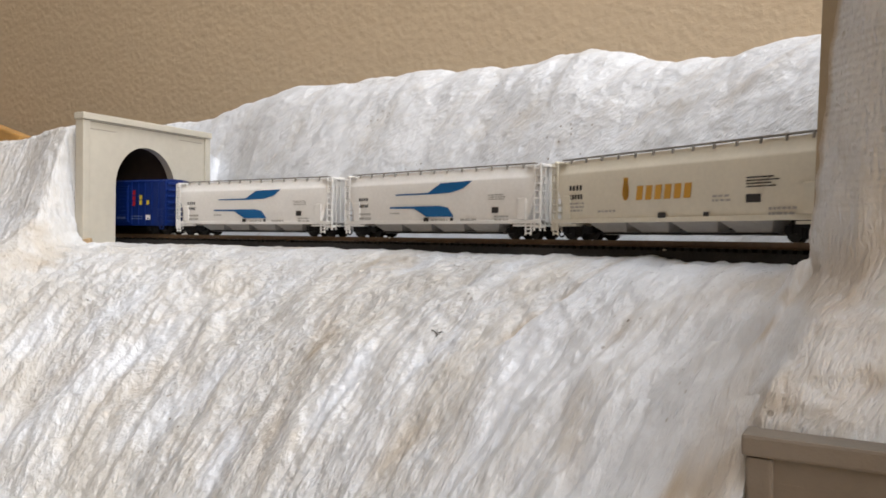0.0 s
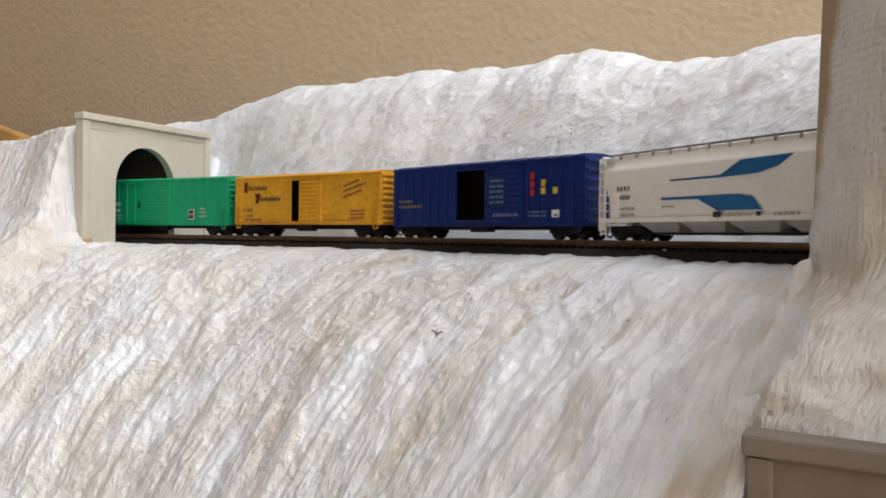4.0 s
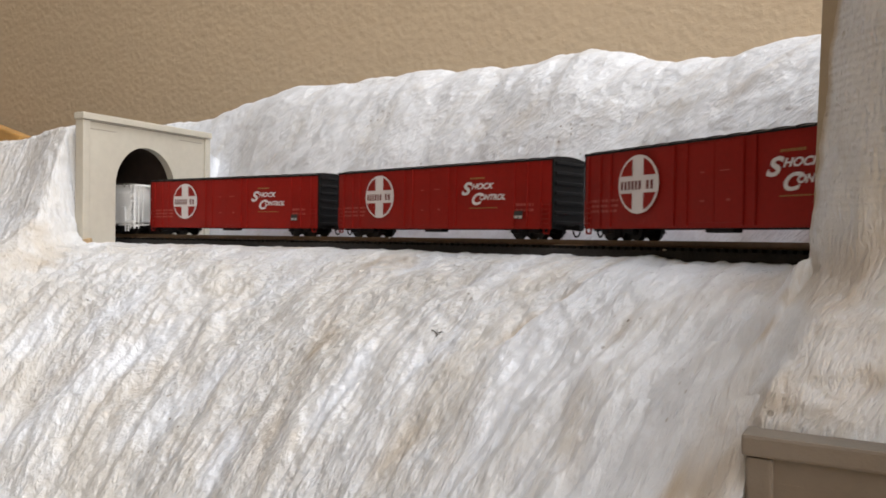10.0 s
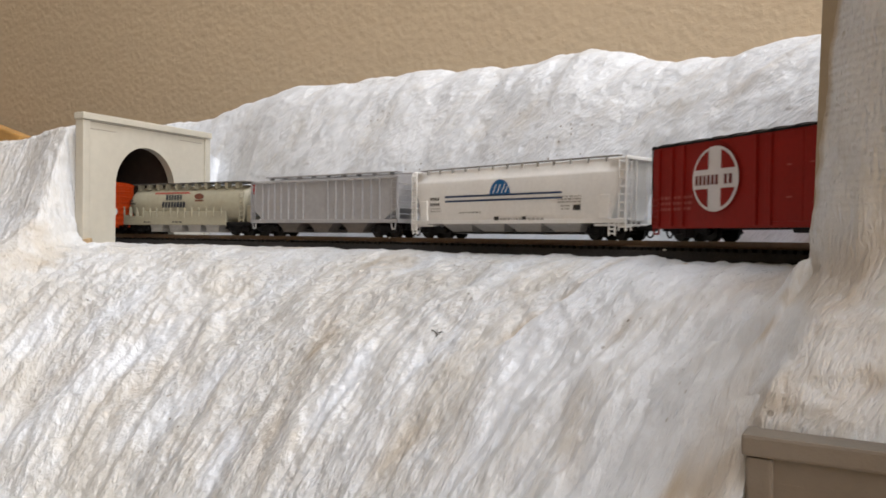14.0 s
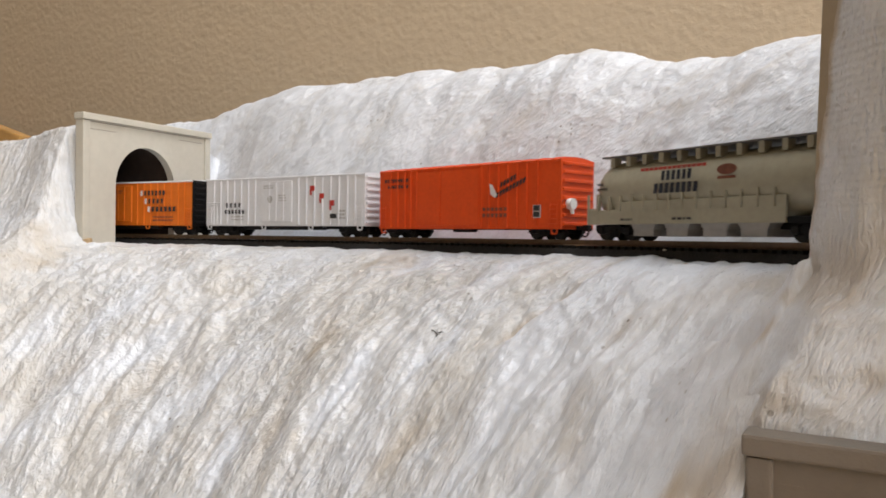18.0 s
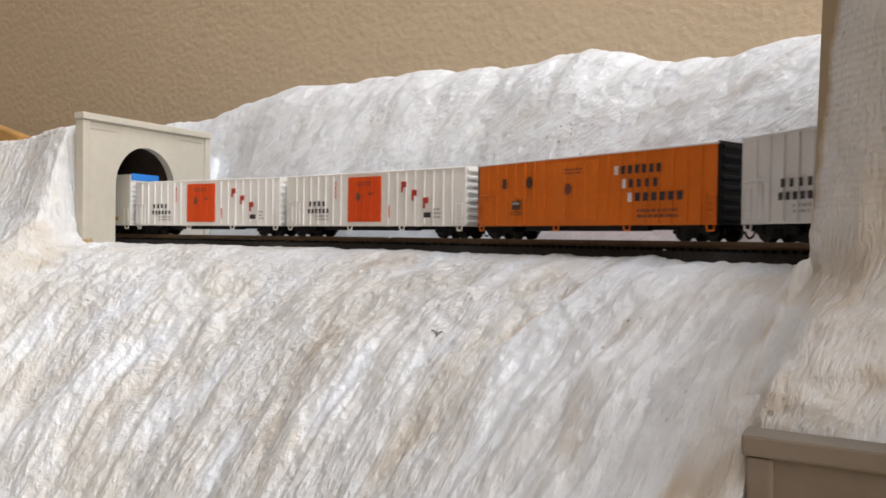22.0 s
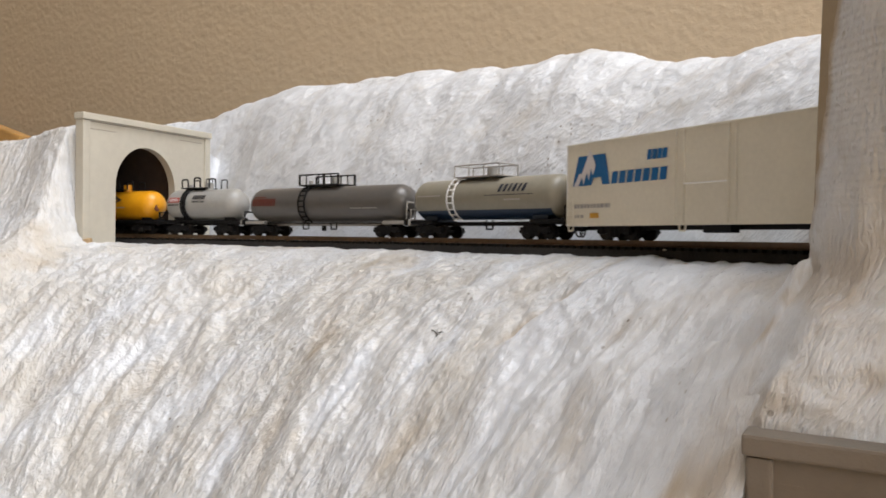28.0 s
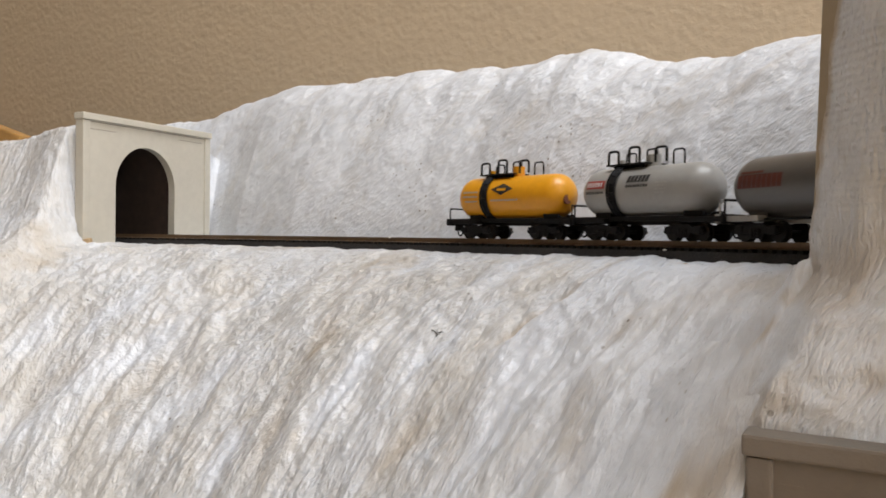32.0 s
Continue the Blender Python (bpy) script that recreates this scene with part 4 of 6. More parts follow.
def small_print(a0, z0, a1, z1, lines, seed):
    """Unreadable rows of fine print."""
    rng, out = random.Random(seed), []
    h = (z1 - z0) / (lines * 2 - 1)
    for i in range(lines):
        a = a0
        while a < a1 - 0.4:
            w = min(rng.uniform(0.5, 1.8), a1 - a)
            out.append(bar(a, z0 + 2 * i * h, a + w, z0 + (2 * i + 1) * h))
            a += w + rng.uniform(0.3, 0.6)
    return out


def oval(a, z, ra, rz, n=28):
    return [(a + ra * math.cos(2 * math.pi * i / n), z + rz * math.sin(2 * math.pi * i / n)) for i in range(n)]


def words(car, name, text, mat, a, z, size, shear=0.0, y=-W2, wide=1.0, label=""):
    """Readable lettering with the built-in font, flat on the near side."""
    cu = bpy.data.curves.new(name, "FONT")
    cu.body, cu.size, cu.shear, cu.offset = text, size * MM, shear, size * MM * 0.035
    tmp = bpy.data.objects.new(name, cu)
    me = bpy.data.meshes.new_from_object(tmp)
    bpy.data.objects.remove(tmp)
    me.transform(Matrix.Translation((a * MM, y - 0.00016, z * MM)) @ pose(0, 0, 0, 90, 0, 0) @ Matrix.Diagonal((wide, 1, 1, 1)))
    me.materials.clear()
    me.materials.append(mat)
    ob = new(name, me)
    ob.parent = car
    return tagged(ob, label)


def ladder_mesh(name, height, width, rungs, mat, r=0.28):
    """A ladder in the plane of a car's side, foot at the origin."""
    bm = bmesh.new()
    for a in (0, width):
        rod(bm, (a * MM, 0, 0), (a * MM, 0, height * MM), r * MM, 6)
    for i in range(rungs):
        z = height * (i + 0.5) / rungs
        rod(bm, (0, 0, z * MM), (width * MM, 0, z * MM), r * 0.8 * MM, 6)
    return mesh_of(name, bm, mat)


def arched_roof(length, eave, rise, mat, over=0.0003, ribs=0):
    """Roof as a shallow arch with cross ribs."""
    bm = bmesh.new()
    n = 12
    top = [(-W2 - over + (2 * W2 + 2 * over) * i / n, eave * MM + rise * MM * math.sin(math.pi * i / n) ** 0.7) for i in range(n + 1)]
    ring = [(W2 + over, eave * MM - 0.0005), (-W2 - over, eave * MM - 0.0005)] + top
    loft(bm, [[(x, y, z) for y, z in ring] for x in (-length / 2, length / 2)])
    for i in range(ribs):
        x = -length / 2 + length * (i + 0.5) / ribs
        rings = [[(x + dx, y * 1.004, z + dz) for y, z in top] + [(x + dx, y * 1.004, z - 0.0006) for y, z in reversed(top)] for dx, dz in ((-0.0005, 0.0003), (0.0005, 0.0003))]
        loft(bm, rings)
    return bm


def panel_with_doorway(bm, a0, a1, z0, z1, y0, y1, d0, d1, db, dt):
    """One upright panel with a rectangular doorway cut through it."""
    outer, inner = ((a0, z0), (a1, z0), (a1, z1), (a0, z1)), ((d0, db), (d1, db), (d1, dt), (d0, dt))
    near, far = ([[bm.verts.new((a, y, z)) for a, z in ring] for ring in (outer, inner)] for y in (y0, y1))
    for i in range(4):
        k = (i + 1) % 4
        for (o, n), flip in ((near, False), (far, True)):
            quad = (o[i], o[k], n[k], n[i])
            bm.faces.new(quad[::-1] if flip else quad)
        bm.faces.new((near[0][i], far[0][i], far[0][k], near[0][k]))
        bm.faces.new((near[1][k], far[1][k], far[1][i], near[1][i]))
    bmesh.ops.recalc_face_normals(bm, faces=bm.faces[:])


def boxcar(label, left, right, side, end, roof, eave=28.5, rise=1.3, sill=4.6, inset=10, posts=(), post_mat=None, opening=None, door=None, end_ribs=7,
           name="boxcar", category="boxcar", group="", ladders=True, roof_ribs=14, tabs=()):
    """A box-bodied car on two trucks, a doorway cut through both sides where it stands open."""
    car = tagged(new(name), label, category, group)
    length = (right - left) * MM
    hl, z0, z1, t = length / 2, sill * MM, eave * MM, 0.0008
    for y0, y1 in ((-W2, -W2 + t), (W2 - t, W2)):
        bm = bmesh.new()
        if opening:
            panel_with_doorway(bm, -hl + t, hl - t, z0, z1, y0, y1, *(k * MM for k in opening))
        else:
            box(bm, -hl + t, hl - t, y0, y1, z0, z1)
        part("side_wall", bm, side, car)
    bm = bmesh.new()
    box(bm, -hl + t, hl - t, -W2 + t, W2 - t, 0.0059, 0.0069)
    part("floor", bm, INSIDE, car)
    if opening:
        bm = bmesh.new()
        box(bm, -hl + t, hl - t, W2 - t - 0.0006, W2 - t - 0.0001, 0.0070, z1)
        part("inner_lining", bm, INSIDE, car)
    for g in (-1, 1):
        bm = bmesh.new()
        xs = sorted((g * hl, g * (hl - t)))
        box(bm, *xs, -W2, W2, z0, z1 + rise * 0.4 * MM, soft=0.0002)
        wall = part("end_wall", bm, end, car, "black corrugated end" if end is BLACK else "")
        bm = bmesh.new()
        box(bm, -0.0003, 0.0006, -W2 + 0.001, W2 - 0.001, -0.0007, 0.0007, soft=0.0004)
        rib = mesh_of("end_rib", bm, end)
        for i in range(end_ribs):
            z = z0 + (z1 - z0) * (i + 0.6) / end_ribs
            again("end_rib", rib, wall, Matrix.Translation((g * hl, 0, z)) @ Matrix.Rotation(0 if g > 0 else math.pi, 4, "Z"))
    part("roof", arched_roof(length - 0.0002, eave, rise, roof, ribs=roof_ribs), roof, car, smooth=35)
    bm = bmesh.new()
    box(bm, -hl + 0.004, hl - 0.004, -0.0022, 0.0022, 3.4 * MM, 0.0060)
    box(bm, -hl + 0.026, hl - 0.026, -W2 + 0.0015, -W2 + 0.0045, 2.9 * MM, 0.0060, soft=0.0004) if name == "reefer" else box(bm, -0.006, 0.004, -W2 + 0.002, -W2 + 0.006, 2.4 * MM, 0.0060, soft=0.0005)
    part("underframe", bm, BLACK, car)
    post_mat = post_mat or side
    if posts:
        bm = bmesh.new()
        box(bm, -0.00035, 0.00035, -W2 - 0.0006, -W2 + 0.0001, z0 + 0.0006, z1 - 0.0008, soft=0.00015)
        me = mesh_of("side_post", bm, post_mat)
        for a in posts:
            again("side_post", me, car, Matrix.Translation((a * MM, 0, 0)))
    if door:
        d0, d1, zb, zt, mat, ribs = door
        bm = bmesh.new()
        box(bm, d0 * MM, d1 * MM, -W2 - 0.0007, -W2 + 0.0001, zb * MM, zt * MM, soft=0.0002)
        leaf = part("door", bm, mat, car)
        bm = bmesh.new()
        box(bm, (d0 + 1) * MM, (d1 - 1) * MM, -W2 - 0.0010, -W2 - 0.0005, -0.35 * MM, 0.35 * MM, soft=0.0002)
        rib = mesh_of("door_rib", bm, mat)
        for i in range(ribs):
            again("door_rib", rib, leaf, Matrix.Translation((0, 0, (zb + (zt - zb) * (i + 0.5) / ribs) * MM)))
        ext = 0.9 * (d1 - d0)
        for z in (zb - 0.5, zt + 0.4):
            bm = bmesh.new()
            box(bm, (d0 - ext) * MM, (d1 + 0.6) * MM, -W2 - 0.0010, -W2 + 0.0001, (z - 0.3) * MM, (z + 0.3) * MM)
            part("door_track", bm, mat, car)
    if ladders:
        me = ladder_mesh("grab_ladder", 8.5, 3.2, 5, side, 0.2)
        for a in (-hl + 0.0012, hl - 0.0044):
            again("grab_ladder", me, car, Matrix.Translation((a, -W2 - 0.0005, z0 + 0.001)))
        bm = bmesh.new()
        for a in (-1.3, 1.3):
            rod(bm, (a * MM, 0, 0), (a * 0.8 * MM, 0, -1.9 * MM), 0.3 * MM, 6)
        rod(bm, (-1.1 * MM, 0, -1.9 * MM), (1.1 * MM, 0, -1.9 * MM), 0.3 * MM, 6)
        me = mesh_of("step", bm, side)
        for a in (-hl + 0.0022, hl - 0.0030, *(k * MM for k in tabs)):
            again("step", me, car, Matrix.Translation((a, -W2 + 0.0004, z0 + 0.0003)))
    return enlist(car, left, right, inset, sill)


# -- three red boxcars with black ends and roofs
def red_boxcar(left, right):
    car = boxcar("red boxcar with white circle cross emblem and black ends", left, right, RED, BLACK, BLACK, inset=13.5, sill=3.7, group="red boxcars",
                 posts=(-55, -49, -44, -16, -11, 9, 13, 42, 48, 54), roof_ribs=16)
    decal(car, "emblem_rim", LETTER_WHITE, [oval(-30.6, 17.3, 9.0, 9.1)], rise=0.00075, label="white oval emblem")
    wedge = []
    for g in (-1, 1):
        for k in (-1, 1):
            low, high = math.asin(2.7 / 8.3), math.acos(2.5 / 8.2)
            pts = [(-30.6 + g * 2.5, 17.3 + k * 2.7)]
            for i in range(9):
                a = low + (high - low) * i / 8
                pts.append((-30.6 + g * 8.2 * math.cos(a), 17.3 + k * 8.3 * math.sin(a)))
            wedge.append(pts)
    for pts in wedge:
        decal(car, "emblem_field", RED, [pts], rise=0.0009)
    decal(car, "emblem_name", EMBLEM_RED, letters(-38.2, 15.7, -28.6, 18.4, 6, 0.42) + letters(-26.9, 15.7, -23.2, 18.4, 2, 0.42), rise=0.0009)
    words(car, "slogan", "S", LETTER_WHITE, 16.5, 16.8, 6.6, 0.35, label="white slanted lettering", y=-W2 - 0.0006, wide=1.3)
    words(car, "slogan", "HOCK", LETTER_WHITE, 21.6, 18.8, 3.0, 0.35, y=-W2 - 0.0006, wide=1.2)
    words(car, "slogan", "C", LETTER_WHITE, 21.2, 13.0, 6.0, 0.35, y=-W2 - 0.0006, wide=1.2)
    words(car, "slogan", "ONTROL", LETTER_WHITE, 25.6, 14.6, 2.9, 0.35, y=-W2 - 0.0006, wide=1.05)
    decal(car, "trim_line", DIM_GOLD, letters(20.6, 11.4, 34.6, 11.8, 12, 0.3), rise=0.0003, label="thin dull gold line")
    decal(car, "upper_trim", DIM_GOLD, letters(20.6, 22.6, 28.1, 23.3, 8), rise=0.0003, label="thin dull gold line")
    decal(car, "small_lettering", FADED_RED, small_print(-54, 9.0, -40, 13.2, 3, 4) + small_print(43, 10, 51, 13, 2, 5), rise=0.0003)
    decal(car, "data_panel", LETTER_BLACK, [bar(42.6, 7.2, 46.6, 10.2)], rise=0.0008)
    for k in (42.9, 44.8):
        decal(car, "data_mark", LETTER_GREY, [bar(k, 7.5, k + 1.5, 8.5)], rise=0.0010)
    decal(car, "door_fitting", FADED_RED, [bar(-5.4, 19, -4.0, 19.4), bar(1.6, 19.2, 5.0, 19.5), bar(-5.4, 11, -3.8, 11.4), bar(4.0, 11, 5.2, 11.6)], rise=0.0008)
    bm = bmesh.new()
    box(bm, -13 * MM, -1 * MM, -W2 - 0.00015, -W2 + 0.0002, 5.2 * MM, 27.4 * MM, soft=0.0001)
    box(bm, -0.6 * MM, 9 * MM, -W2 - 0.00015, -W2 + 0.0002, 5.2 * MM, 27.4 * MM, soft=0.0001)
    part("plug_door", bm, RED, car)
    return car


red_boxcar(-467.0, -351.5)
red_boxcar(-602.7, -484.0)
red_boxcar(-734.3, -616.4)

# -- blue boxcar, its doorway open
car = boxcar("dark blue boxcar with an open sliding door", -131.0, -31.5, BLUE, BLUE, BLUE, inset=9.5, sill=4.6, opening=(-12, 3.6, 7.2, 26.3), door=(4, 22.5, 7.2, 26.0, BLUE, 9),
             posts=(-47, -42, -37, -32, -27, -22, -17, 25, 30, 35, 40, 45))
for z in (15.3, 18.3, 21.3):
    decal(car, "red_block", BLOCK_RED, [bar(26.4, z, 28.4, z + 2.4)], rise=0.0008, label="red block")
for a, z in ((31.4, 15.9), (31.4, 18.7), (36.7, 15.9)):
    decal(car, "yellow_block", BLOCK_YELLOW, [bar(a, z, a + 2.0, z + 2.3)], rise=0.0008, label="yellow block")
decal(car, "yellow_lettering", DIM_GOLD, letters(-44.9, 14.4, -36, 15.5, 5, 0.5), rise=0.0008, label="dull yellow lettering")
decal(car, "yellow_lettering", DIM_GOLD, letters(-44.9, 12.2, -30, 13.3, 8, 0.5), rise=0.0008, label="dull yellow lettering")
decal(car, "data_panel", LETTER_WHITE, [bar(36.3, 7.7, 39.6, 10.3)], rise=0.0008)
decal(car, "data_field", BLUE, [bar(37.6, 8.1, 38.9, 8.8)], rise=0.0010)
decal(car, "small_lettering", FADED_BLUE, small_print(7, 13, 14, 22, 5, 9) + small_print(26, 8, 34, 10, 2, 10) + small_print(9, 8.2, 21, 9.4, 1, 11), rise=0.0011)

# -- weathered yellow boxcar, its doorway half open
car = boxcar("weathered yellow boxcar with a half-open ribbed door", -234.4, -140.2, YELLOW_OLD, YELLOW_OLD, YELLOW_OLD, inset=10, sill=5.4, eave=28.4, opening=(-8.1, -1.0, 7.0, 26.2),
             door=(-2.0, 12.1, 7.0, 26.0, YELLOW_OLD, 10), posts=(-46.2, 46.2), end_ribs=9)
decal(car, "initial", EMBLEM_RED, [[(-40.4, 21.0), (-38.0, 21.0), (-38.6, 21.8), (-38.3, 25.2), (-37.4, 26.0), (-40.4, 26.0), (-39.6, 25.2), (-39.8, 21.8)]], rise=0.0003, label="dark red initial")
decal(car, "initial", EMBLEM_RED, [[(-32.4, 15.8), (-29.6, 15.8), (-30.4, 16.4), (-30.2, 19.4), (-28.4, 20.3), (-33.2, 20.3), (-31.6, 19.4), (-31.8, 16.4)]], rise=0.0003, label="dark red initial")
for a0, z0, a1, n in ((-36.8, 22.0, -23.8, 8), (-28.4, 16.6, -14.6, 9)):
    decal(car, "company_lettering", BROWN_INK, letters(a0, z0, a1, z0 + 1.7, n, 0.35, 0.4) + letters(a0, z0 + 1.7, a1, z0 + 2.5, n // 2, 0.75, 0.2), rise=0.0003)
# a slogan painted on the slant
slant = [[(25.0 + 1.5 * i + 0.5 * k, 17.0 + 2.6 * k + 0.42 * i), (26.0 + 1.5 * i + 0.5 * k, 17.3 + 2.6 * k + 0.42 * i), (26.1 + 1.5 * i + 0.5 * k, 18.4 + 2.6 * k + 0.42 * i), (25.1 + 1.5 * i + 0.5 * k, 18.1 + 2.6 * k + 0.42 * i)]
         for k, n in ((0, 8), (1, 9), (2, 6)) for i in range(n)]
decal(car, "slogan", RUST, slant, rise=0.0003, label="faded slanted slogan")
decal(car, "small_lettering", BROWN_INK, letters(-40.0, 11.6, -33.4, 13.2, 3, 0.6) + letters(-38.4, 9.0, -33.0, 10.2, 4, 0.6), rise=0.0003)
decal(car, "small_lettering", RUST, small_print(-40, 7.2, -28, 8.2, 1, 14) + small_print(30, 8, 38, 12, 3, 15), rise=0.0003)
decal(car, "rust_streak", RUST, [bar(13, 7.2, 34, 7.6), bar(13, 9.6, 22, 9.8), bar(-46, 6.2, -10, 6.4)], rise=0.0003)

# -- green boxcar
car = boxcar("bright green boxcar with ribbed sides and sliding door", -339.0, -240.9, GREEN, GREEN, GREEN, inset=10, sill=4.8, eave=29.0,
             posts=(-44, -37.5, -31, -24.5, -18, 14, 21, 28, 35, 42), door=(-12, 8.6, 6.6, 27.2, GREEN, 12), end_ribs=9)
decal(car, "white_lettering", LETTER_WHITE, letters(-36, 15.4, -28.6, 17.2, 4) + letters(-35, 12.2, -28.6, 13.6, 4), rise=0.0008, label="small white lettering")
decal(car, "small_lettering", LETTER_GREY, small_print(-36, 8.0, -28, 10.8, 2, 24) + small_print(30, 9, 35, 14, 3, 25), rise=0.0003)
decal(car, "data_panel", LETTER_WHITE, [bar(22.6, 7.8, 26.9, 13.2)], rise=0.0008)
decal(car, "data_panel_field", LETTER_BLACK, [bar(23.1, 8.2, 26.4, 10.3), bar(23.1, 10.7, 26.4, 12.8)], rise=0.0010)
decal(car, "door_latch", BLACK, [bar(-14.9, 13.8, -13.4, 17.4)], rise=0.0008)

# -- orange-red boxcar with a white brake wheel housing
car = boxcar("orange-red boxcar with ribbed sides and black slanted emblem", -1162.4, -1065.8, ORANGE_RED, ORANGE_RED, ORANGE_RED, inset=9, sill=3.6, eave=28.0,
             posts=(-41, -36.5, -32, -28.5, -25, 11, 15, 19.5, 24, 28.5, 33, 38), end_ribs=8)
bm = bmesh.new()
box(bm, -24.5 * MM, -11 * MM, -W2 - 0.0004, -W2 + 0.0001, 5 * MM, 26.5 * MM, soft=0.0002)
part("plug_door", bm, ORANGE_RED, car)
bm = bmesh.new()
box(bm, -10.4 * MM, 10 * MM, -W2 - 0.0004, -W2 + 0.0001, 5 * MM, 26.5 * MM, soft=0.0002)
part("plug_door", bm, ORANGE_RED, car)
decal(car, "emblem_stripe", LETTER_WHITE, [[(15.8, 20.6), (17.4, 20.0), (19.8, 16.2), (18.6, 15.2), (16.4, 16.6)]], rise=0.0009, label="white emblem corner")
for k, a0, n in ((0.4, 21.0, 5), (-2.6, 19.0, 9)):
    decal(car, "emblem", LETTER_BLACK, [[(a0 + 1.6 * i, 17.7 + k + 0.39 * (a0 - 19 + 1.6 * i)), (a0 + 1.6 * i + 1.15, 18.1 + k + 0.39 * (a0 - 19 + 1.6 * i)), (a0 + 1.6 * i + 1.5, 20.1 + k + 0.39 * (a0 - 19 + 1.6 * i)),
                                         (a0 + 1.6 * i + 0.35, 19.7 + k + 0.39 * (a0 - 19 + 1.6 * i))] for i in range(n)], rise=0.0009, label="black slanted emblem lettering")
decal(car, "lettering", LETTER_BLACK, letters(-44.6, 23.2, -29.4, 24.6, 9) + letters(-42.6, 20.6, -29.4, 22.0, 8), rise=0.0004)
decal(car, "small_lettering", RUST, letters(12.4, 10.4, 25, 11.6, 6) + letters(12.4, 8.0, 25, 9.4, 6), rise=0.0008)
decal(car, "data_panel", LETTER_WHITE, [bar(36.7, 7.6, 40.1, 12.2)], rise=0.0008)
decal(car, "data_panel_field", LETTER_BLACK, [bar(37.0, 7.9, 39.8, 9.8), bar(37.0, 10.1, 39.8, 12.0)], rise=0.0010)
bm = bmesh.new()
rod(bm, (48.6 * MM, -0.0055, 12.5 * MM), (50.6 * MM, -0.0055, 12.5 * MM), 2.0 * MM, 16)
rod(bm, (49.5 * MM, -0.0055, 12.5 * MM), (50.2 * MM, -0.0055, 9.0 * MM), 0.6 * MM, 8)
part("brake_wheel", bm, WHITE, car, "white brake wheel housing", smooth=40)


# -- mechanical reefers
def reefer(label, left, right, side, end, door_mat, group="", roof=None):
    car = boxcar(label, left, right, side, end, roof or side, inset=10, sill=4.7, eave=28.0, rise=0.9, name="reefer", category="refrigerator car", group=group,
                 posts=(-46.5, -41.5, -36.5, -31.5, -26.5, -21.5, -16.5, 12.5, 17.5, 22.5, 27.5, 32.5, 37.5, 42.5, 47), end_ribs=8, tabs=(-11, 20), roof_ribs=0)
    bm = bmesh.new()
    box(bm, -11.6 * MM, 8.4 * MM, -W2 - 0.0006, -W2 + 0.0001, 6.6 * MM, 26.2 * MM, soft=0.0003)
    for a in (-6.2, -1.6, 3.2):
        rod(bm, (a * MM, -W2 - 0.0008, 7.4 * MM), (a * MM, -W2 - 0.0008, 25.4 * MM), 0.25 * MM, 6)
    part("plug_door", bm, door_mat, car, "orange plug door" if door_mat is ORANGE_RED else "")
    bm = bmesh.new()
    box(bm, -51.5 * MM, -44 * MM, -W2 - 0.0003, -W2 + 0.0001, 5.6 * MM, 15.6 * MM, soft=0.0003)
    rod(bm, (-51.5 * MM, -W2 - 0.0006, 16.2 * MM), (-42 * MM, -W2 - 0.0006, 16.2 * MM), 0.25 * MM, 6)
    part("machinery_hatch", bm, side, car)
    return car


def reefer_marks(car, seed, big=LETTER_RED):
    for a, z in ((20.4, 18.9), (26.3, 15.3), (32.5, 12.0)):
        decal(car, "block_mark", big, [[(a, z), (a + 1.2, z), (a + 1.2, z + 2.0), (a + 2.9, z + 2.0), (a + 2.9, z + 4.4), (a, z + 4.4)]], rise=0.0009, label="red block mark")
    decal(car, "black_lettering", LETTER_BLACK, letters(-36.8, 13.8, -24.6, 16.0, 4, 0.55) + letters(-37.6, 10.6, -22.6, 12.6, 6, 0.4), rise=0.0009, label="black block lettering")
    decal(car, "small_lettering", LETTER_GREY, small_print(-33, 7.4, -24, 9.6, 2, seed) + small_print(38, 8.0, 41.5, 12.0, 3, seed + 1), rise=0.0004)
    decal(car, "data_panel", LETTER_BLACK, [bar(33.0, 8.2, 36.8, 10.3)], rise=0.0009)


car = reefer("pale grey refrigerator car with red and black lettering", -1278.4, -1173.3, PALE_GREY, PALE_GREY, PALE_GREY)
reefer_marks(car, 40)
decal(car, "door_marks", LETTER_GREY, small_print(-10, 22.6, -3, 24.2, 2, 42) + [oval(-5.6, 17.5, 1.6, 1.8, 14)] + small_print(0, 16.5, 5, 19.5, 3, 43), rise=0.0009)

car = reefer("orange refrigerator car with black lettering and black end", -1395.2, -1289.0, ORANGE, BLACK, ORANGE, roof=PALE_GREY)
decal(car, "company_lettering", LETTER_BLACK, letters(18.4, 20.7, 34.8, 23.3, 6, 0.42) + letters(21.6, 16.4, 34.0, 19.0, 4, 0.52) + letters(24.0, 12.1, 42.6, 14.7, 6, 0.36), rise=0.0009, label="black block lettering")
decal(car, "first_letters", LETTER_WHITE, [bar(15.7, 20.6, 17.3, 23.4), bar(18.9, 16.3, 20.4, 19.1), bar(21.2, 12.0, 22.8, 14.8)], rise=0.0009, label="outlined white marks")
decal(car, "emblem", BROWN_INK, [bar(-37.8, 18.4, -35.4, 22.0)], rise=0.0009)
decal(car, "emblem", BROWN_INK, [oval(-23.4, 20.1, 1.7, 2.2, 16)], rise=0.0009)
decal(car, "emblem", BROWN_INK, [bar(-32.4, 10.6, -27.8, 13.8)], rise=0.0009)
decal(car, "emblem_field", HOPPER_GREY, [bar(-32.0, 12.3, -28.2, 13.3)], rise=0.0011)
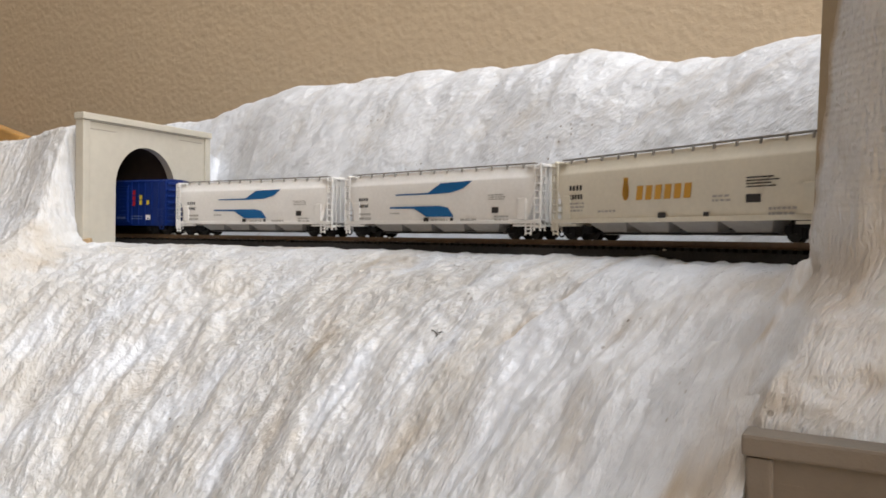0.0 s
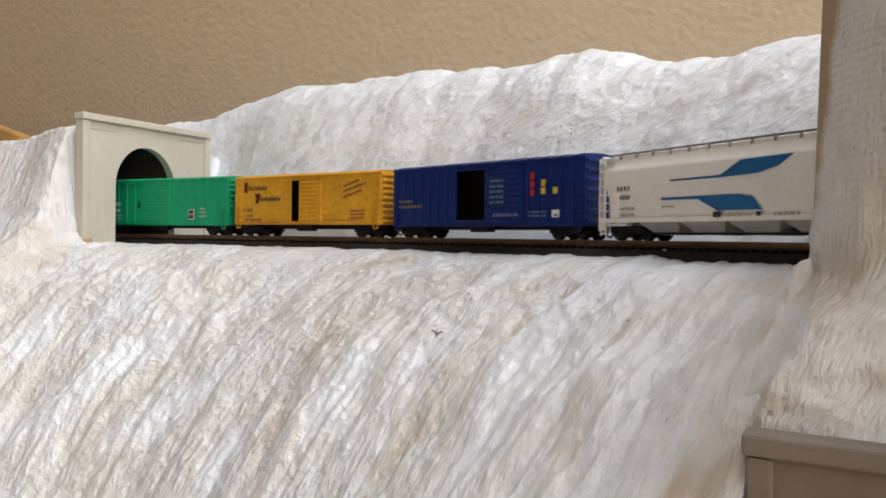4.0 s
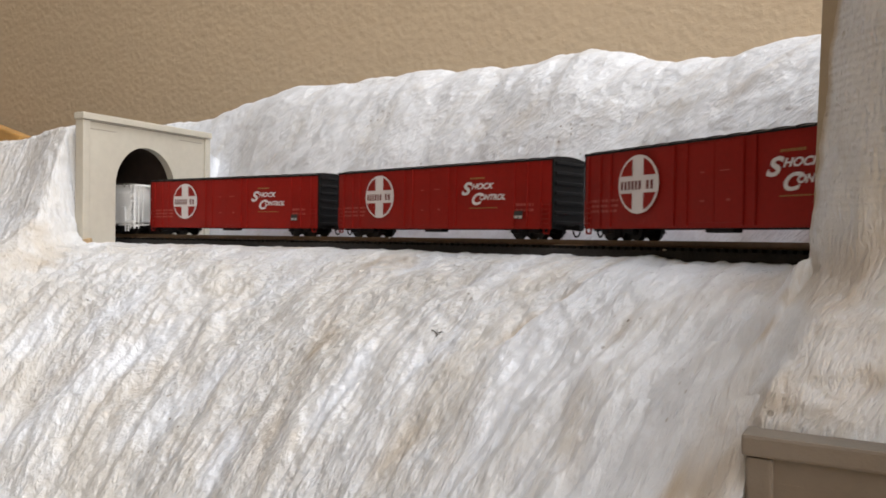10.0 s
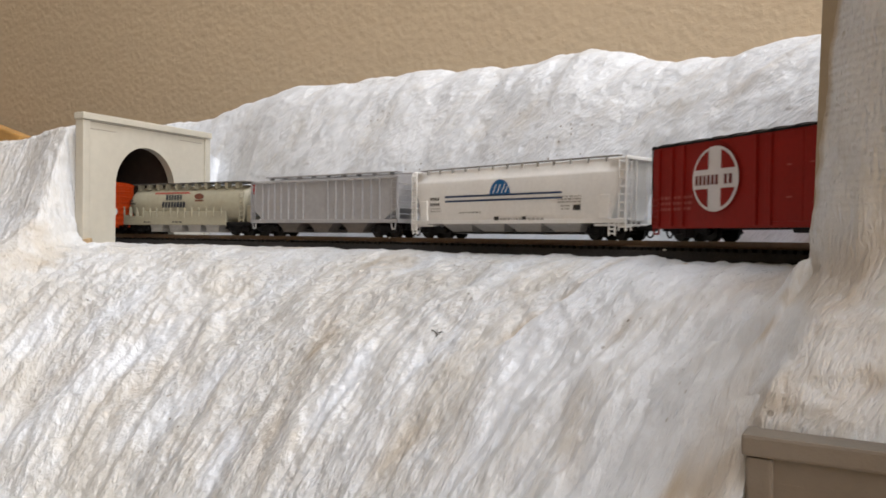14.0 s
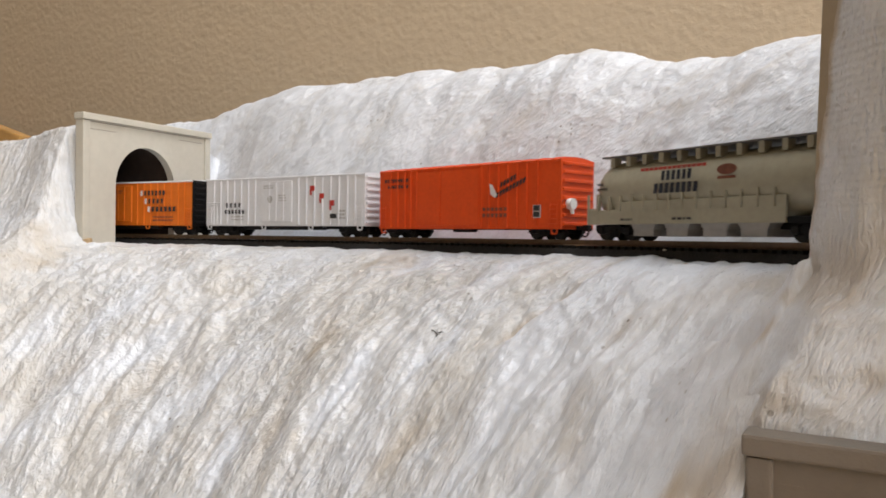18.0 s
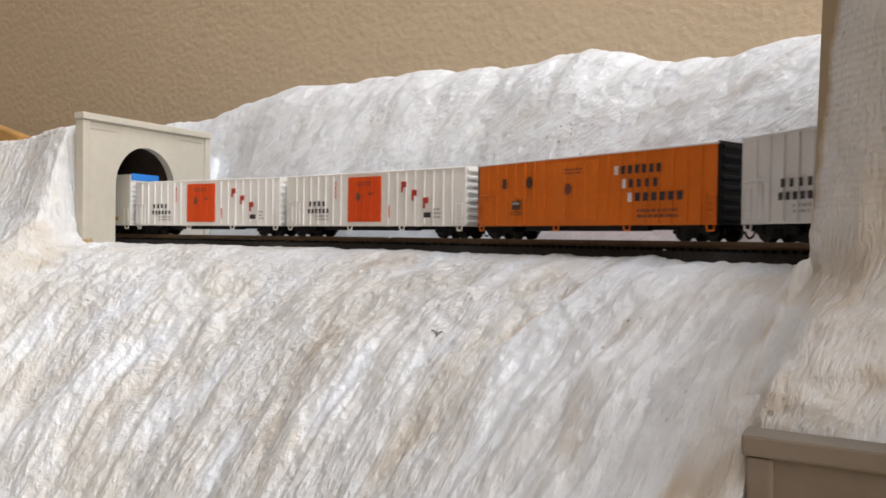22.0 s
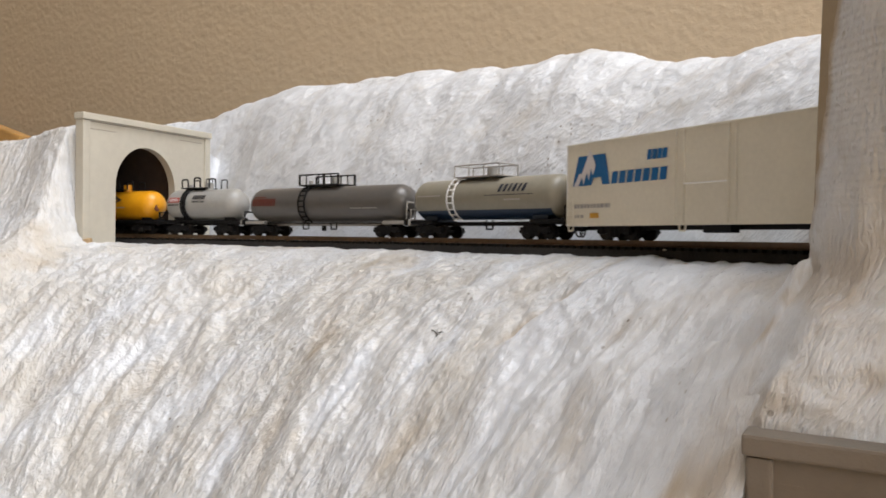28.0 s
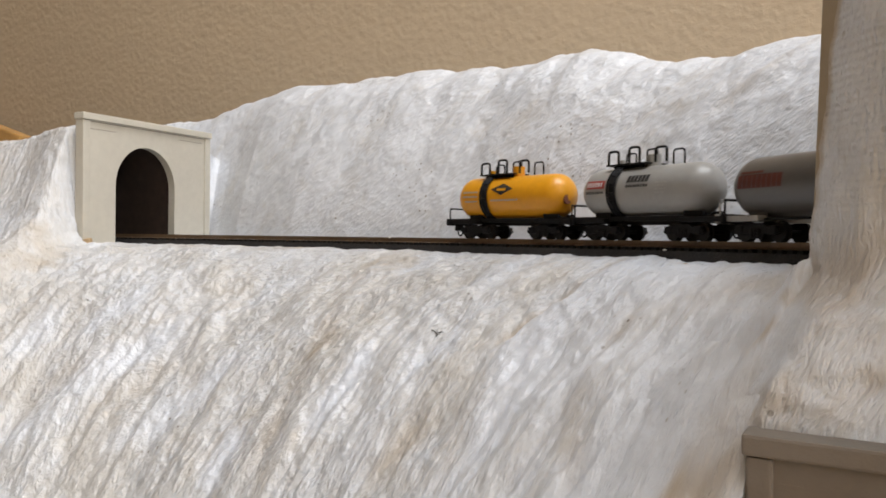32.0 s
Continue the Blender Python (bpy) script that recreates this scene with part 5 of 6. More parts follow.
decal(car, "small_lettering", RUST, small_print(-33, 8.6, -27, 9.8, 2, 51) + small_print(25, 7.0, 40, 9.6, 2, 52) + small_print(-6, 22, 2, 23.8, 2, 53) + [oval(-4.5, 17, 1.8, 2.0, 14)], rise=0.0009)

for ends, seed in (((-1511.3, -1404.0), 60), ((-1620.3, -1517.2), 70)):
    car = reefer("white refrigerator car with an orange plug door", *ends, WHITE, WHITE, ORANGE_RED, group="white refrigerator cars")
    reefer_marks(car, seed)
    decal(car, "orange_streak", ORANGE_RED, [bar(-19.4, 17.0, -18.8, 24.8), bar(13.4, 8.2, 14.0, 13.6)], rise=0.0009, label="orange painted post")
    decal(car, "door_marks", RUST, [oval(-5.0, 17.5, 1.6, 2.0, 14), bar(1.6, 18.0, 4.2, 19.2)] + small_print(-6, 22.4, 3, 24.0, 2, seed + 3), rise=0.0009)

# -- tall white insulated car with a blue end band
car = boxcar("tall smooth cream insulated car with blue mountain emblem", -1758.4, -1625.6, CREAM, WHITE, CREAM, eave=32.6, rise=0.5, sill=4.6, inset=21, name="insulated_car", category="refrigerator car",
             posts=(-14.5, -11.2, 5.0, 7.6), end_ribs=11, roof_ribs=0, tabs=(-12,))
decal(car, "emblem", STRIPE, [[(-62.6, 18.2), (-59.6, 28.2), (-45.6, 28.2), (-43.4, 18.2), (-47.0, 18.2), (-47.8, 20.6), (-51.4, 20.6), (-52.6, 18.2)]], rise=0.0003, label="blue mountain emblem")
decal(car, "mountain", LETTER_WHITE, [[(-61.8, 18.0), (-58.6, 22.6), (-57.6, 22.0), (-54.6, 27.4), (-53.2, 30.2), (-51.0, 26.4), (-50.2, 24.4), (-51.6, 21.6), (-52.6, 23.6), (-53.8, 20.0), (-54.8, 22.6), (-56.4, 18.6), (-57.4, 21.0), (-59.2, 18.2)]], rise=0.0005, label="white mountain")
decal(car, "company_lettering", STRIPE, letters(-42.6, 18.2, -17.4, 22.0, 7, 0.22, 0.5), rise=0.0003)
decal(car, "company_lettering", STRIPE, letters(-26.4, 24.6, -17.8, 27.6, 4, 0.15, 0.4), rise=0.0003)
decal(car, "small_lettering", LETTER_GREY, small_print(-61.4, 10.6, -43, 12.0, 1, 81) + small_print(-61, 7.4, -56, 8.4, 1, 82) + small_print(47, 7.4, 51, 12.0, 3, 83), rise=0.0003)
decal(car, "data_panel", GOLD, [bar(-53.2, 7.2, -48.6, 8.9), bar(52.8, 7.3, 57.6, 9.5)], rise=0.0003, label="yellow label")
decal(car, "data_panel", LETTER_BLACK, [bar(43.1, 7.7, 45.6, 9.6)], rise=0.0003)
bm = bmesh.new()
box(bm, 66.0 * MM, 67.4 * MM, -W2 + 0.0004, W2 - 0.0004, 29.4 * MM, 33.2 * MM, soft=0.0002)
part("end_band", bm, CAP_BLUE, car, "sky blue band on the end")
bm = bmesh.new()
rod(bm, (-11 * MM, -W2 - 0.0005, 16.5 * MM), (5 * MM, -W2 - 0.0005, 16.5 * MM), 0.25 * MM, 6)
part("door_bar", bm, WHITE, car)


# -- smooth-sided covered hoppers
def section(bottom, top, wide=W2):
    """Half-round hopper section, counter-clockwise, (side, up) in metres."""
    pts = [(-wide * 0.93, bottom), (-wide, bottom + 0.004), (-wide, top - 0.0055), (-wide * 0.975, top - 0.0046), (-wide * 0.92, top - 0.0040), (-wide * 0.82, top - 0.0006), (-wide * 0.45, top)]
    return pts + [(-a, z) for a, z in reversed(pts)]


def smooth_hopper(label, left, right, paint, group=""):
    car = tagged(new("covered_hopper"), label, "covered hopper", group)
    length = (right - left) * MM
    hl = length / 2
    top = 0.0274
    bm = bmesh.new()
    rings = []
    for x, zb in ((-hl + 0.0008, 0.0205), (-hl + 0.0055, 0.0068), (-hl + 0.0058, 0.0066), (hl - 0.0058, 0.0066), (hl - 0.0055, 0.0068), (hl - 0.0008, 0.0205)):
        ring = section(0.0066, top)
        rings.append([(x, y * (1.0 if zb < 0.01 else 0.96), max(z, zb)) for y, z in ring])
    loft(bm, rings)
    part("body", bm, paint, car, smooth=40)
    bm = bmesh.new()
    box(bm, -hl, hl, -W2 - 0.0002, -W2 + 0.0012, 0.0056, 0.0070, soft=0.0002)
    box(bm, -hl, hl, W2 - 0.0012, W2 + 0.0002, 0.0056, 0.0070, soft=0.0002)
    part("side_sill", bm, paint, car)
    for x in (-0.0265, -0.009, 0.009, 0.0265):
        bm = bmesh.new()
        loft(bm, [[(x + sx * w, sy * d, z) for sx, sy in ((-1, -1), (1, -1), (1, 1), (-1, 1))] for w, d, z in ((0.0086, 0.0094, 0.0068), (0.0082, 0.0090, 0.0052), (0.0058, 0.0062, 0.0030), (0.0046, 0.0056, 0.0018))])
        part("hopper_bay", bm, HOPPER_GREY, car, "dusty grey hopper outlet")
    bm = bmesh.new()
    rod(bm, (-0.034, -0.0062, 0.0022), (0.034, -0.0062, 0.0022), 0.0003, 6)
    box(bm, -hl + 0.002, hl - 0.002, -0.002, 0.002, 0.0034, 0.0058)
    part("underframe", bm, BLACK, car)
    bm = bmesh.new()
    box(bm, -hl + 0.003, hl - 0.003, -W2 * 0.86, -W2 * 0.66, top, top + 0.00035)
    part("roofwalk", bm, WALK_GREY, car, "grey roofwalk")
    bm = bmesh.new()
    box(bm, -hl + 0.003, hl - 0.003, W2 * 0.66, W2 * 0.86, top, top + 0.00035)
    part("roofwalk", bm, WALK_GREY, car, "grey roofwalk")
    bm = bmesh.new()
    box(bm, -0.0002, 0.0002, -W2 * 0.90, -W2 * 0.82, top - 0.0016, top + 0.0001)
    me = mesh_of("roofwalk_bracket", bm, HOPPER_GREY)
    for i in range(13):
        again("roofwalk_bracket", me, car, Matrix.Translation((-hl + 0.008 + (length - 0.016) * i / 12, 0, 0)))
    for g in (-1, 1):
        me = ladder_mesh("end_ladder", 23.6, 2.6, 9, paint, 0.36)
        x = -hl - 0.0006 if g < 0 else hl - 0.0020
        again("end_ladder", me, car, Matrix.Translation((x, -W2 + 0.0002, 0.0030)))
        again("end_ladder", me, car, Matrix.Translation((g * hl, -0.0085, 0.0030)) @ Matrix.Rotation(math.pi / 2, 4, "Z"))
        stirrup = ladder_mesh("corner_step", 4.4, 2.4, 3, paint, 0.34)
        again("corner_step", stirrup, car, Matrix.Translation((-hl + 0.0002 if g < 0 else hl - 0.0058, -W2 + 0.0002, 0.0014)))
        bm = bmesh.new()
        xs = sorted((g * (hl - 0.0060), g * (hl + 0.0006)))
        box(bm, *xs, -W2 + 0.0006, W2 - 0.0006, 0.0262, 0.0267)
        for y in (-W2 + 0.0008, -0.003, 0.003, W2 - 0.0008):
            rod(bm, (g * hl, y, 0.0046), (g * hl, y, 0.0264), 0.0003, 6)
        rod(bm, (g * hl, -W2 + 0.0008, 0.0270), (g * hl, W2 - 0.0008, 0.0270), 0.0004, 6)
        xs = sorted((g * (hl - 0.012), g * hl))
        box(bm, *xs, -W2 + 0.0006, W2 - 0.0006, 0.0046, 0.0054)
        part("end_platform", bm, paint, car)
        bm = bmesh.new()
        xs = sorted((g * (hl - 0.0095), g * (hl - 0.0055)))
        box(bm, *xs, -W2 - 0.0005, -W2 + 0.0006, 0.0070, 0.0150, soft=0.0004)
        part("equipment_box", bm, WHITE if paint is WHITE else paint, car)
    return enlist(car, left, right, 9.5, 5.6)


def hopper_print(car, seed):
    decal(car, "small_lettering", LETTER_GREY, small_print(30, 14.6, 38, 16.6, 3, seed) + small_print(-44, 7.6, -36, 10.4, 2, seed + 1) + small_print(-24, 9.8, -18, 10.4, 1, seed + 2) + small_print(0, 6.8, 9, 7.4, 1, seed + 3)
          + small_print(16, 6.8, 24, 7.6, 1, seed + 4) + small_print(33, 6.8, 40, 8.6, 2, seed + 5), rise=0.0002)
    decal(car, "black_lettering", LETTER_BLACK, letters(-44.2, 15.6, -37.8, 17.0, 4, 0.45) + letters(-44.2, 12.8, -37.8, 14.2, 5, 0.4), rise=0.0002, label="small black lettering")
    decal(car, "data_panel", LETTER_BLACK, [bar(31.8, 9.6, 35.0, 11.8), bar(-4.0, 6.6, -1.2, 8.2), bar(10.6, 6.8, 12.2, 8.0)], rise=0.00035)


for ends, seed in (((94.6, 201.2), 100), ((-22.0, 83.2), 110)):
    car = smooth_hopper("white covered hopper with two blue swoosh stripes", *ends, WHITE, "striped white hoppers")
    decal(car, "upper_stripe", STRIPE, [[(-21.0, 18.0), (-1.8, 18.2), (2.0, 19.2), (5.1, 21.8), (21.8, 22.2), (17.2, 19.4), (10.7, 17.9), (-2.0, 17.5), (-21.0, 17.5)]], rise=0.0002, label="bright blue stripe")
    decal(car, "lower_stripe", STRIPE, [[(-24.4, 12.8), (4.6, 12.8), (9.3, 12.0), (12.4, 8.4), (-2.5, 8.5), (-5.5, 11.1), (-9.8, 11.9), (-24.4, 12.1)]], rise=0.0002, label="bright blue stripe")
    hopper_print(car, seed)

car = smooth_hopper("cream covered hopper with gold lettering", 210.6, 317.2, CREAM)
decal(car, "ear_emblem", GOLD, [oval(-17.6, 15.4, 1.5, 3.0, 16), bar(-18.6, 12.8, -16.6, 19.6)], rise=0.0002, label="gold corn emblem")
decal(car, "company_lettering", GOLD, letters(-13.1, 12.4, 9.4, 16.7, 6, 0.3, 0.5), rise=0.0002, label="gold block lettering")
decal(car, "small_lettering", LETTER_GREY, small_print(-44, 9.5, -37, 12.5, 3, 120) + small_print(16, 11.0, 22, 12.8, 2, 121) + small_print(-30, 9, -22, 9.6, 1, 122) + small_print(34, 7, 42, 9, 2, 123), rise=0.0002)
decal(car, "black_lettering", LETTER_BLACK, letters(-44.4, 16.6, -37.4, 18.3, 4, 0.4) + letters(-44.4, 13.6, -37.4, 15.2, 5, 0.35), rise=0.0002)
decal(car, "data_panel", LETTER_BLACK, [bar(27.0, 10.4, 31.6, 12.6), bar(-4.0, 6.8, -1.0, 8.4), bar(13.0, 7, 15, 8.2)] + [bar(27, z, 27 + w, z + 0.35) for z, w in ((14.4, 9.0), (15.2, 7.6), (16.0, 10.0), (16.8, 8.4))], rise=0.0002)

car = smooth_hopper("white covered hopper with a blue arch emblem and lines", -852.9, -747.8, WHITE)
for z in (15.9, 14.1):
    decal(car, "blue_line", LINE_BLUE, [bar(-32.3, z, 27.2, z + 0.7)], rise=0.0002, label="thin dark blue line")
arch_pts = [(-2.2 + 5.2 * math.cos(math.pi * i / 14), 16.6 + 5.4 * math.sin(math.pi * i / 14)) for i in range(15)]
decal(car, "emblem", STRIPE, [arch_pts], rise=0.0003, label="blue arch emblem")
decal(car, "emblem_mark", WHITE, [[(a, 16.9), (a + 0.5, 16.9), (a + 2.2, 20.2), (a + 1.7, 20.2)] for a in (-5.8, -3.6, -1.4, 0.4)], rise=0.00045)
decal(car, "small_lettering", LETTER_GREY, small_print(25.5, 12.6, 35.5, 15.0, 3, 130) + small_print(27, 10.2, 31, 11.8, 2, 131) + small_print(-41, 10.4, -35, 12, 2, 132) + small_print(-24, 9.6, -12, 10.2, 1, 133) + small_print(-2, 6.8, 20, 7.6, 1, 134), rise=0.0002)
decal(car, "black_lettering", LETTER_BLACK, letters(-41.2, 15.0, -35.4, 16.2, 4, 0.45) + letters(-41.2, 12.8, -35.4, 14.0, 5, 0.4) + [bar(32.2, 10.0, 35.2, 11.8), bar(-5, 6.8, -2.6, 8.2), bar(9, 7, 10.8, 8.1)], rise=0.0002)


# -- ribbed grey covered hopper
def ribbed_hopper(left, right):
    car = tagged(new("covered_hopper"), "bluish grey covered hopper with vertical side ribs", "covered hopper")
    length = (right - left) * MM
    hl = length / 2
    bm = bmesh.new()
    w = W2 - 0.0008
    ring = [(-w, 0.0075), (-w, 0.0258), (-w * 0.55, 0.0272), (w * 0.55, 0.0272), (w, 0.0258), (w, 0.0075)]
    rings = []
    for x, zb in ((-hl + 0.0010, 0.0130), (-hl + 0.0085, 0.0075), (hl - 0.0085, 0.0075), (hl - 0.0010, 0.0130)):
        rings.append([(x, y, max(z, zb)) for y, z in ring])
    loft(bm, rings)
    part("body", bm, MID_GREY, car)
    bm = bmesh.new()
    box(bm, -0.0005, 0.0005, -W2, -w + 0.0001, 0.0075, 0.0256, soft=0.0002)
    me = mesh_of("side_rib", bm, MID_GREY)
    for a in (-39, -35, -30.5, -26, -21, -16, -11, 5, 10, 15, 20.5, 26, 31, 36):
        again("side_rib", me, car, Matrix.Translation((a * MM, 0, 0)))
        again("side_rib", me, car, Matrix.Translation((a * MM, 0, 0)) @ Matrix.Rotation(math.pi, 4, "Z"))
    bm = bmesh.new()
    for y in (-1, 1):
        ys = sorted((y * W2, y * (w - 0.0004)))
        box(bm, -hl, hl, *ys, 0.0062, 0.0078, soft=0.0002)
        box(bm, -hl, hl, *ys, 0.0252, 0.0262, soft=0.0002)
    part("side_sill", bm, MID_GREY, car)
    bm = bmesh.new()
    for y in (-0.005, 0.005):
        box(bm, -hl + 0.007, hl - 0.003, y - 0.0016, y + 0.0016, 0.0281, 0.0286)
        for i in range(9):
            x = -hl + 0.010 + (length - 0.018) * i / 8
            box(bm, x - 0.0004, x + 0.0004, y - 0.0012, y + 0.0012, 0.0268, 0.0282)
    part("roofwalk", bm, MID_GREY, car)
    for x in (-0.021, 0.0, 0.021):
        bm = bmesh.new()
        loft(bm, [[(x + sx * a, sy * d, z) for sx, sy in ((-1, -1), (1, -1), (1, 1), (-1, 1))] for a, d, z in ((0.0098, 0.0088, 0.0078), (0.0046, 0.0080, 0.0030), (0.0046, 0.0080, 0.0018))])
        part("hopper_bay", bm, BAY_BROWN, car, "dark brown hopper outlet")
    bm = bmesh.new()
    box(bm, -hl + 0.002, hl - 0.002, -0.002, 0.002, 0.0034, 0.0065)
    part("underframe", bm, BLACK, car)
    for g in (-1, 1):
        bm = bmesh.new()
        xs = sorted((g * (hl - 0.0008), g * hl))
        box(bm, *xs, -W2, W2, 0.0062, 0.0080)
        for y in (-W2 + 0.0006, W2 - 0.0006):
            box(bm, *xs, y - 0.0006, y + 0.0006, 0.0062, 0.0262)
        for i in range(6):
            z = 0.010 + 0.0026 * i
            rod(bm, (g * (hl + 0.0003), -W2 + 0.0006, z), (g * (hl + 0.0003), W2 - 0.0006, z), 0.00025, 6)
        part("end_frame", bm, MID_GREY, car)
        me = ladder_mesh("grab_ladder", 17.0, 3.0, 7, MID_GREY, 0.22)
        again("grab_ladder", me, car, Matrix.Translation((-hl + 0.0005 if g < 0 else hl - 0.0035, -W2 - 0.0002, 0.0078)))
        bm = bmesh.new()
        for a in (-1.3, 1.3):
            rod(bm, (a * MM, 0, 0), (a * 0.6 * MM, 0, -3.0 * MM), 0.35 * MM, 6)
        rod(bm, (-0.9 * MM, 0, -3.0 * MM), (0.9 * MM, 0, -3.0 * MM), 0.35 * MM, 6)
        part("step", bm, MID_GREY, car, at=Matrix.Translation((g * (hl - 0.0025), -W2 + 0.0003, 0.0066)))
    decal(car, "lettering", LETTER_GREY, letters(-34, 15.6, -26.4, 17.2, 3, 0.4) + letters(-38, 12.6, -26.4, 14.4, 5, 0.35), y=-W2 + 0.0008, rise=0.0002)
    decal(car, "corner_stripe", LETTER_RED, [bar(-46, 20.5, -44.6, 25.0)], y=-W2 + 0.0008, rise=0.0002, label="faded red corner stripe")
    return enlist(car, left, right, 10, 6.4)


ribbed_hopper(-957.2, -863.4)


# -- round-bodied greenish grey hopper
def round_hopper(left, right):
    car = tagged(new("covered_hopper"), "greenish grey round-bodied covered hopper with dark roofwalk", "covered hopper")
    length = (right - left) * MM
    hl = length / 2
    zc, rz, ry = 0.0158, 0.0100, W2
    bm = bmesh.new()
    rings = []
    n = 24
    for x, k in ((-0.0440, 0.30), (-0.0436, 0.62), (-0.0425, 0.84), (-0.0400, 0.97), (-0.0370, 1.0), (0.0340, 1.0), (0.0372, 0.97), (0.0400, 0.84), (0.0412, 0.62), (0.0417, 0.30)):
        rings.append([(x, ry * k * math.cos(2 * math.pi * i / n), zc + rz * k * math.sin(2 * math.pi * i / n)) for i in range(n)])
    loft(bm, rings)
    part("body", bm, STONE_GREY, car, smooth=50)
    bm = bmesh.new()
    for y in (-1, 1):
        ys = sorted((y * W2, y * (W2 - 0.0010)))
        box(bm, -hl, 0.030, *ys, 0.0050, 0.0098, soft=0.0003)
        box(bm, -hl + 0.014, 0.030, *ys, 0.0090, 0.0122, soft=0.0003)
    part("side_skirt", bm, STONE_GREY, car)
    bm = bmesh.new()
    box(bm, -0.0004, 0.0004, -W2 - 0.0004, -W2 + 0.0012, 0.0092, 0.0142, soft=0.0002)
    me = mesh_of("skirt_rib", bm, STONE_GREY)
    for i in range(14):
        again("skirt_rib", me, car, Matrix.Translation((-0.041 + 0.0052 * i, 0, 0)))
    bm = bmesh.new()
    box(bm, -0.042, 0.0405, -0.0075, 0.0075, 0.0268, 0.0273)
    part("roofwalk", bm, ROOF_GREY, car, "dark grey roofwalk")
    bm = bmesh.new()
    box(bm, -0.0009, 0.0009, -0.0070, -0.0040, 0.0238, 0.0268)
    me = mesh_of("roofwalk_bracket", bm, STONE_GREY)
    for i in range(11):
        again("roofwalk_bracket", me, car, Matrix.Translation((-0.0375 + 0.0072 * i, 0, 0)))
    for x in (-0.022, -0.008, 0.006, 0.019):
        bm = bmesh.new()
        loft(bm, [[(x + sx * a, sy * d, z) for sx, sy in ((-1, -1), (1, -1), (1, 1), (-1, 1))] for a, d, z in ((0.0060, 0.0085, 0.0064), (0.0042, 0.0080, 0.0034), (0.0042, 0.0080, 0.0014))])
        part("hopper_bay", bm, HOPPER_GREY, car)
    bm = bmesh.new()
    box(bm, -hl + 0.001, hl - 0.001, -0.003, 0.003, 0.0034, 0.0072)
    box(bm, 0.030, hl, -W2 + 0.0005, W2 - 0.0005, 0.0050, 0.0066)
    part("underframe", bm, BLACK, car)
    me = ladder_mesh("end_ladder", 15.5, 3.0, 7, STONE_GREY, 0.3)
    again("end_ladder", me, car, Matrix.Translation((0.0385, -0.0092, 0.0066)))
    bm = bmesh.new()
    box(bm, 0.0425, 0.0455, -0.008, -0.005, 0.0066, 0.0150, soft=0.0004)
    part("equipment_box", bm, STONE_GREY, car)
    me = ladder_mesh("end_rail", 10.0, 4.5, 1, STONE_GREY, 0.45)
    again("end_rail", me, car, Matrix.Translation((-hl, -W2 + 0.0006, 0.0050)))
    y = -W2 - 0.0001
    decal(car, "company_lettering", LETTER_NAVY, letters(-12.6, 18.0, -0.4, 20.8, 6, 0.34, 0.3) + letters(-15.6, 14.2, 2.0, 17.1, 8, 0.34, 0.3), y=y, rise=0.0003, label="dark blue block lettering")
    decal(car, "red_line", LETTER_RED, letters(-23, 21.4, 3.1, 22.3, 14, 0.15), y=-W2 * 0.82, rise=0.0003, label="red lettering line")
    decal(car, "emblem", RUST, [oval(11.6, 19.8, 3.4, 1.5, 18), bar(8.4, 17.2, 14.6, 18.0)], y=y, rise=0.0002, label="brown oval emblem")
    decal(car, "small_lettering", LETTER_BLACK, letters(-41, 17.6, -38, 18.5, 3) + letters(-41, 16.0, -36, 16.9, 5) + small_print(-30, 6.2, -24, 6.9, 1, 150) + small_print(-8, 6.2, 0, 6.9, 1, 151), y=y, rise=0.0002)
    return enlist(car, left, right, 9.5, 5.6)


round_hopper(-1051.3, -958.5)


# -- tank cars
def tank_body(length, r, zc, bulge=0.006, n=32, x_shift=0.0):
    bm = bmesh.new()
    rings = []
    steps = 7
    hl = length / 2
    for i in range(steps + 1):
        a = math.pi / 2 * i / steps
        rings.append((-hl + bulge * (1 - math.cos(a)), max(math.sin(a), 0.12)))
    prof = rings + [(-x, k) for x, k in reversed(rings)]
    loft(bm, [[(x + x_shift, r * k * math.cos(2 * math.pi * i / n), zc + r * k * math.sin(2 * math.pi * i / n)) for i in range(n)] for x, k in prof])
    return bm


def hoop(bm, a, z0, high, wide, r=0.35, y=0.0):
    """A rounded guard rail bent from one tube, standing over a platform."""
    w, k = wide / 2, 0.9
    pts = [(a - w, z0), (a - w, z0 + high - k), (a - w + 0.3 * k, z0 + high - 0.3 * k), (a - w + k, z0 + high), (a + w - k, z0 + high), (a + w - 0.3 * k, z0 + high - 0.3 * k), (a + w, z0 + high - k), (a + w, z0)]
    rings = []
    for i, (px, pz) in enumerate(pts):
        (ax, az), (bx, bz) = pts[max(i - 1, 0)], pts[min(i + 1, len(pts) - 1)]
        run = math.hypot(bx - ax, bz - az)
        nx, nz = -(bz - az) / run, (bx - ax) / run
        rings.append([((px + nx * r * math.cos(c)) * MM, y + r * MM * math.sin(c), (pz + nz * r * math.cos(c)) * MM) for c in (math.pi * q / 4 for q in range(8))])
    loft(bm, rings)


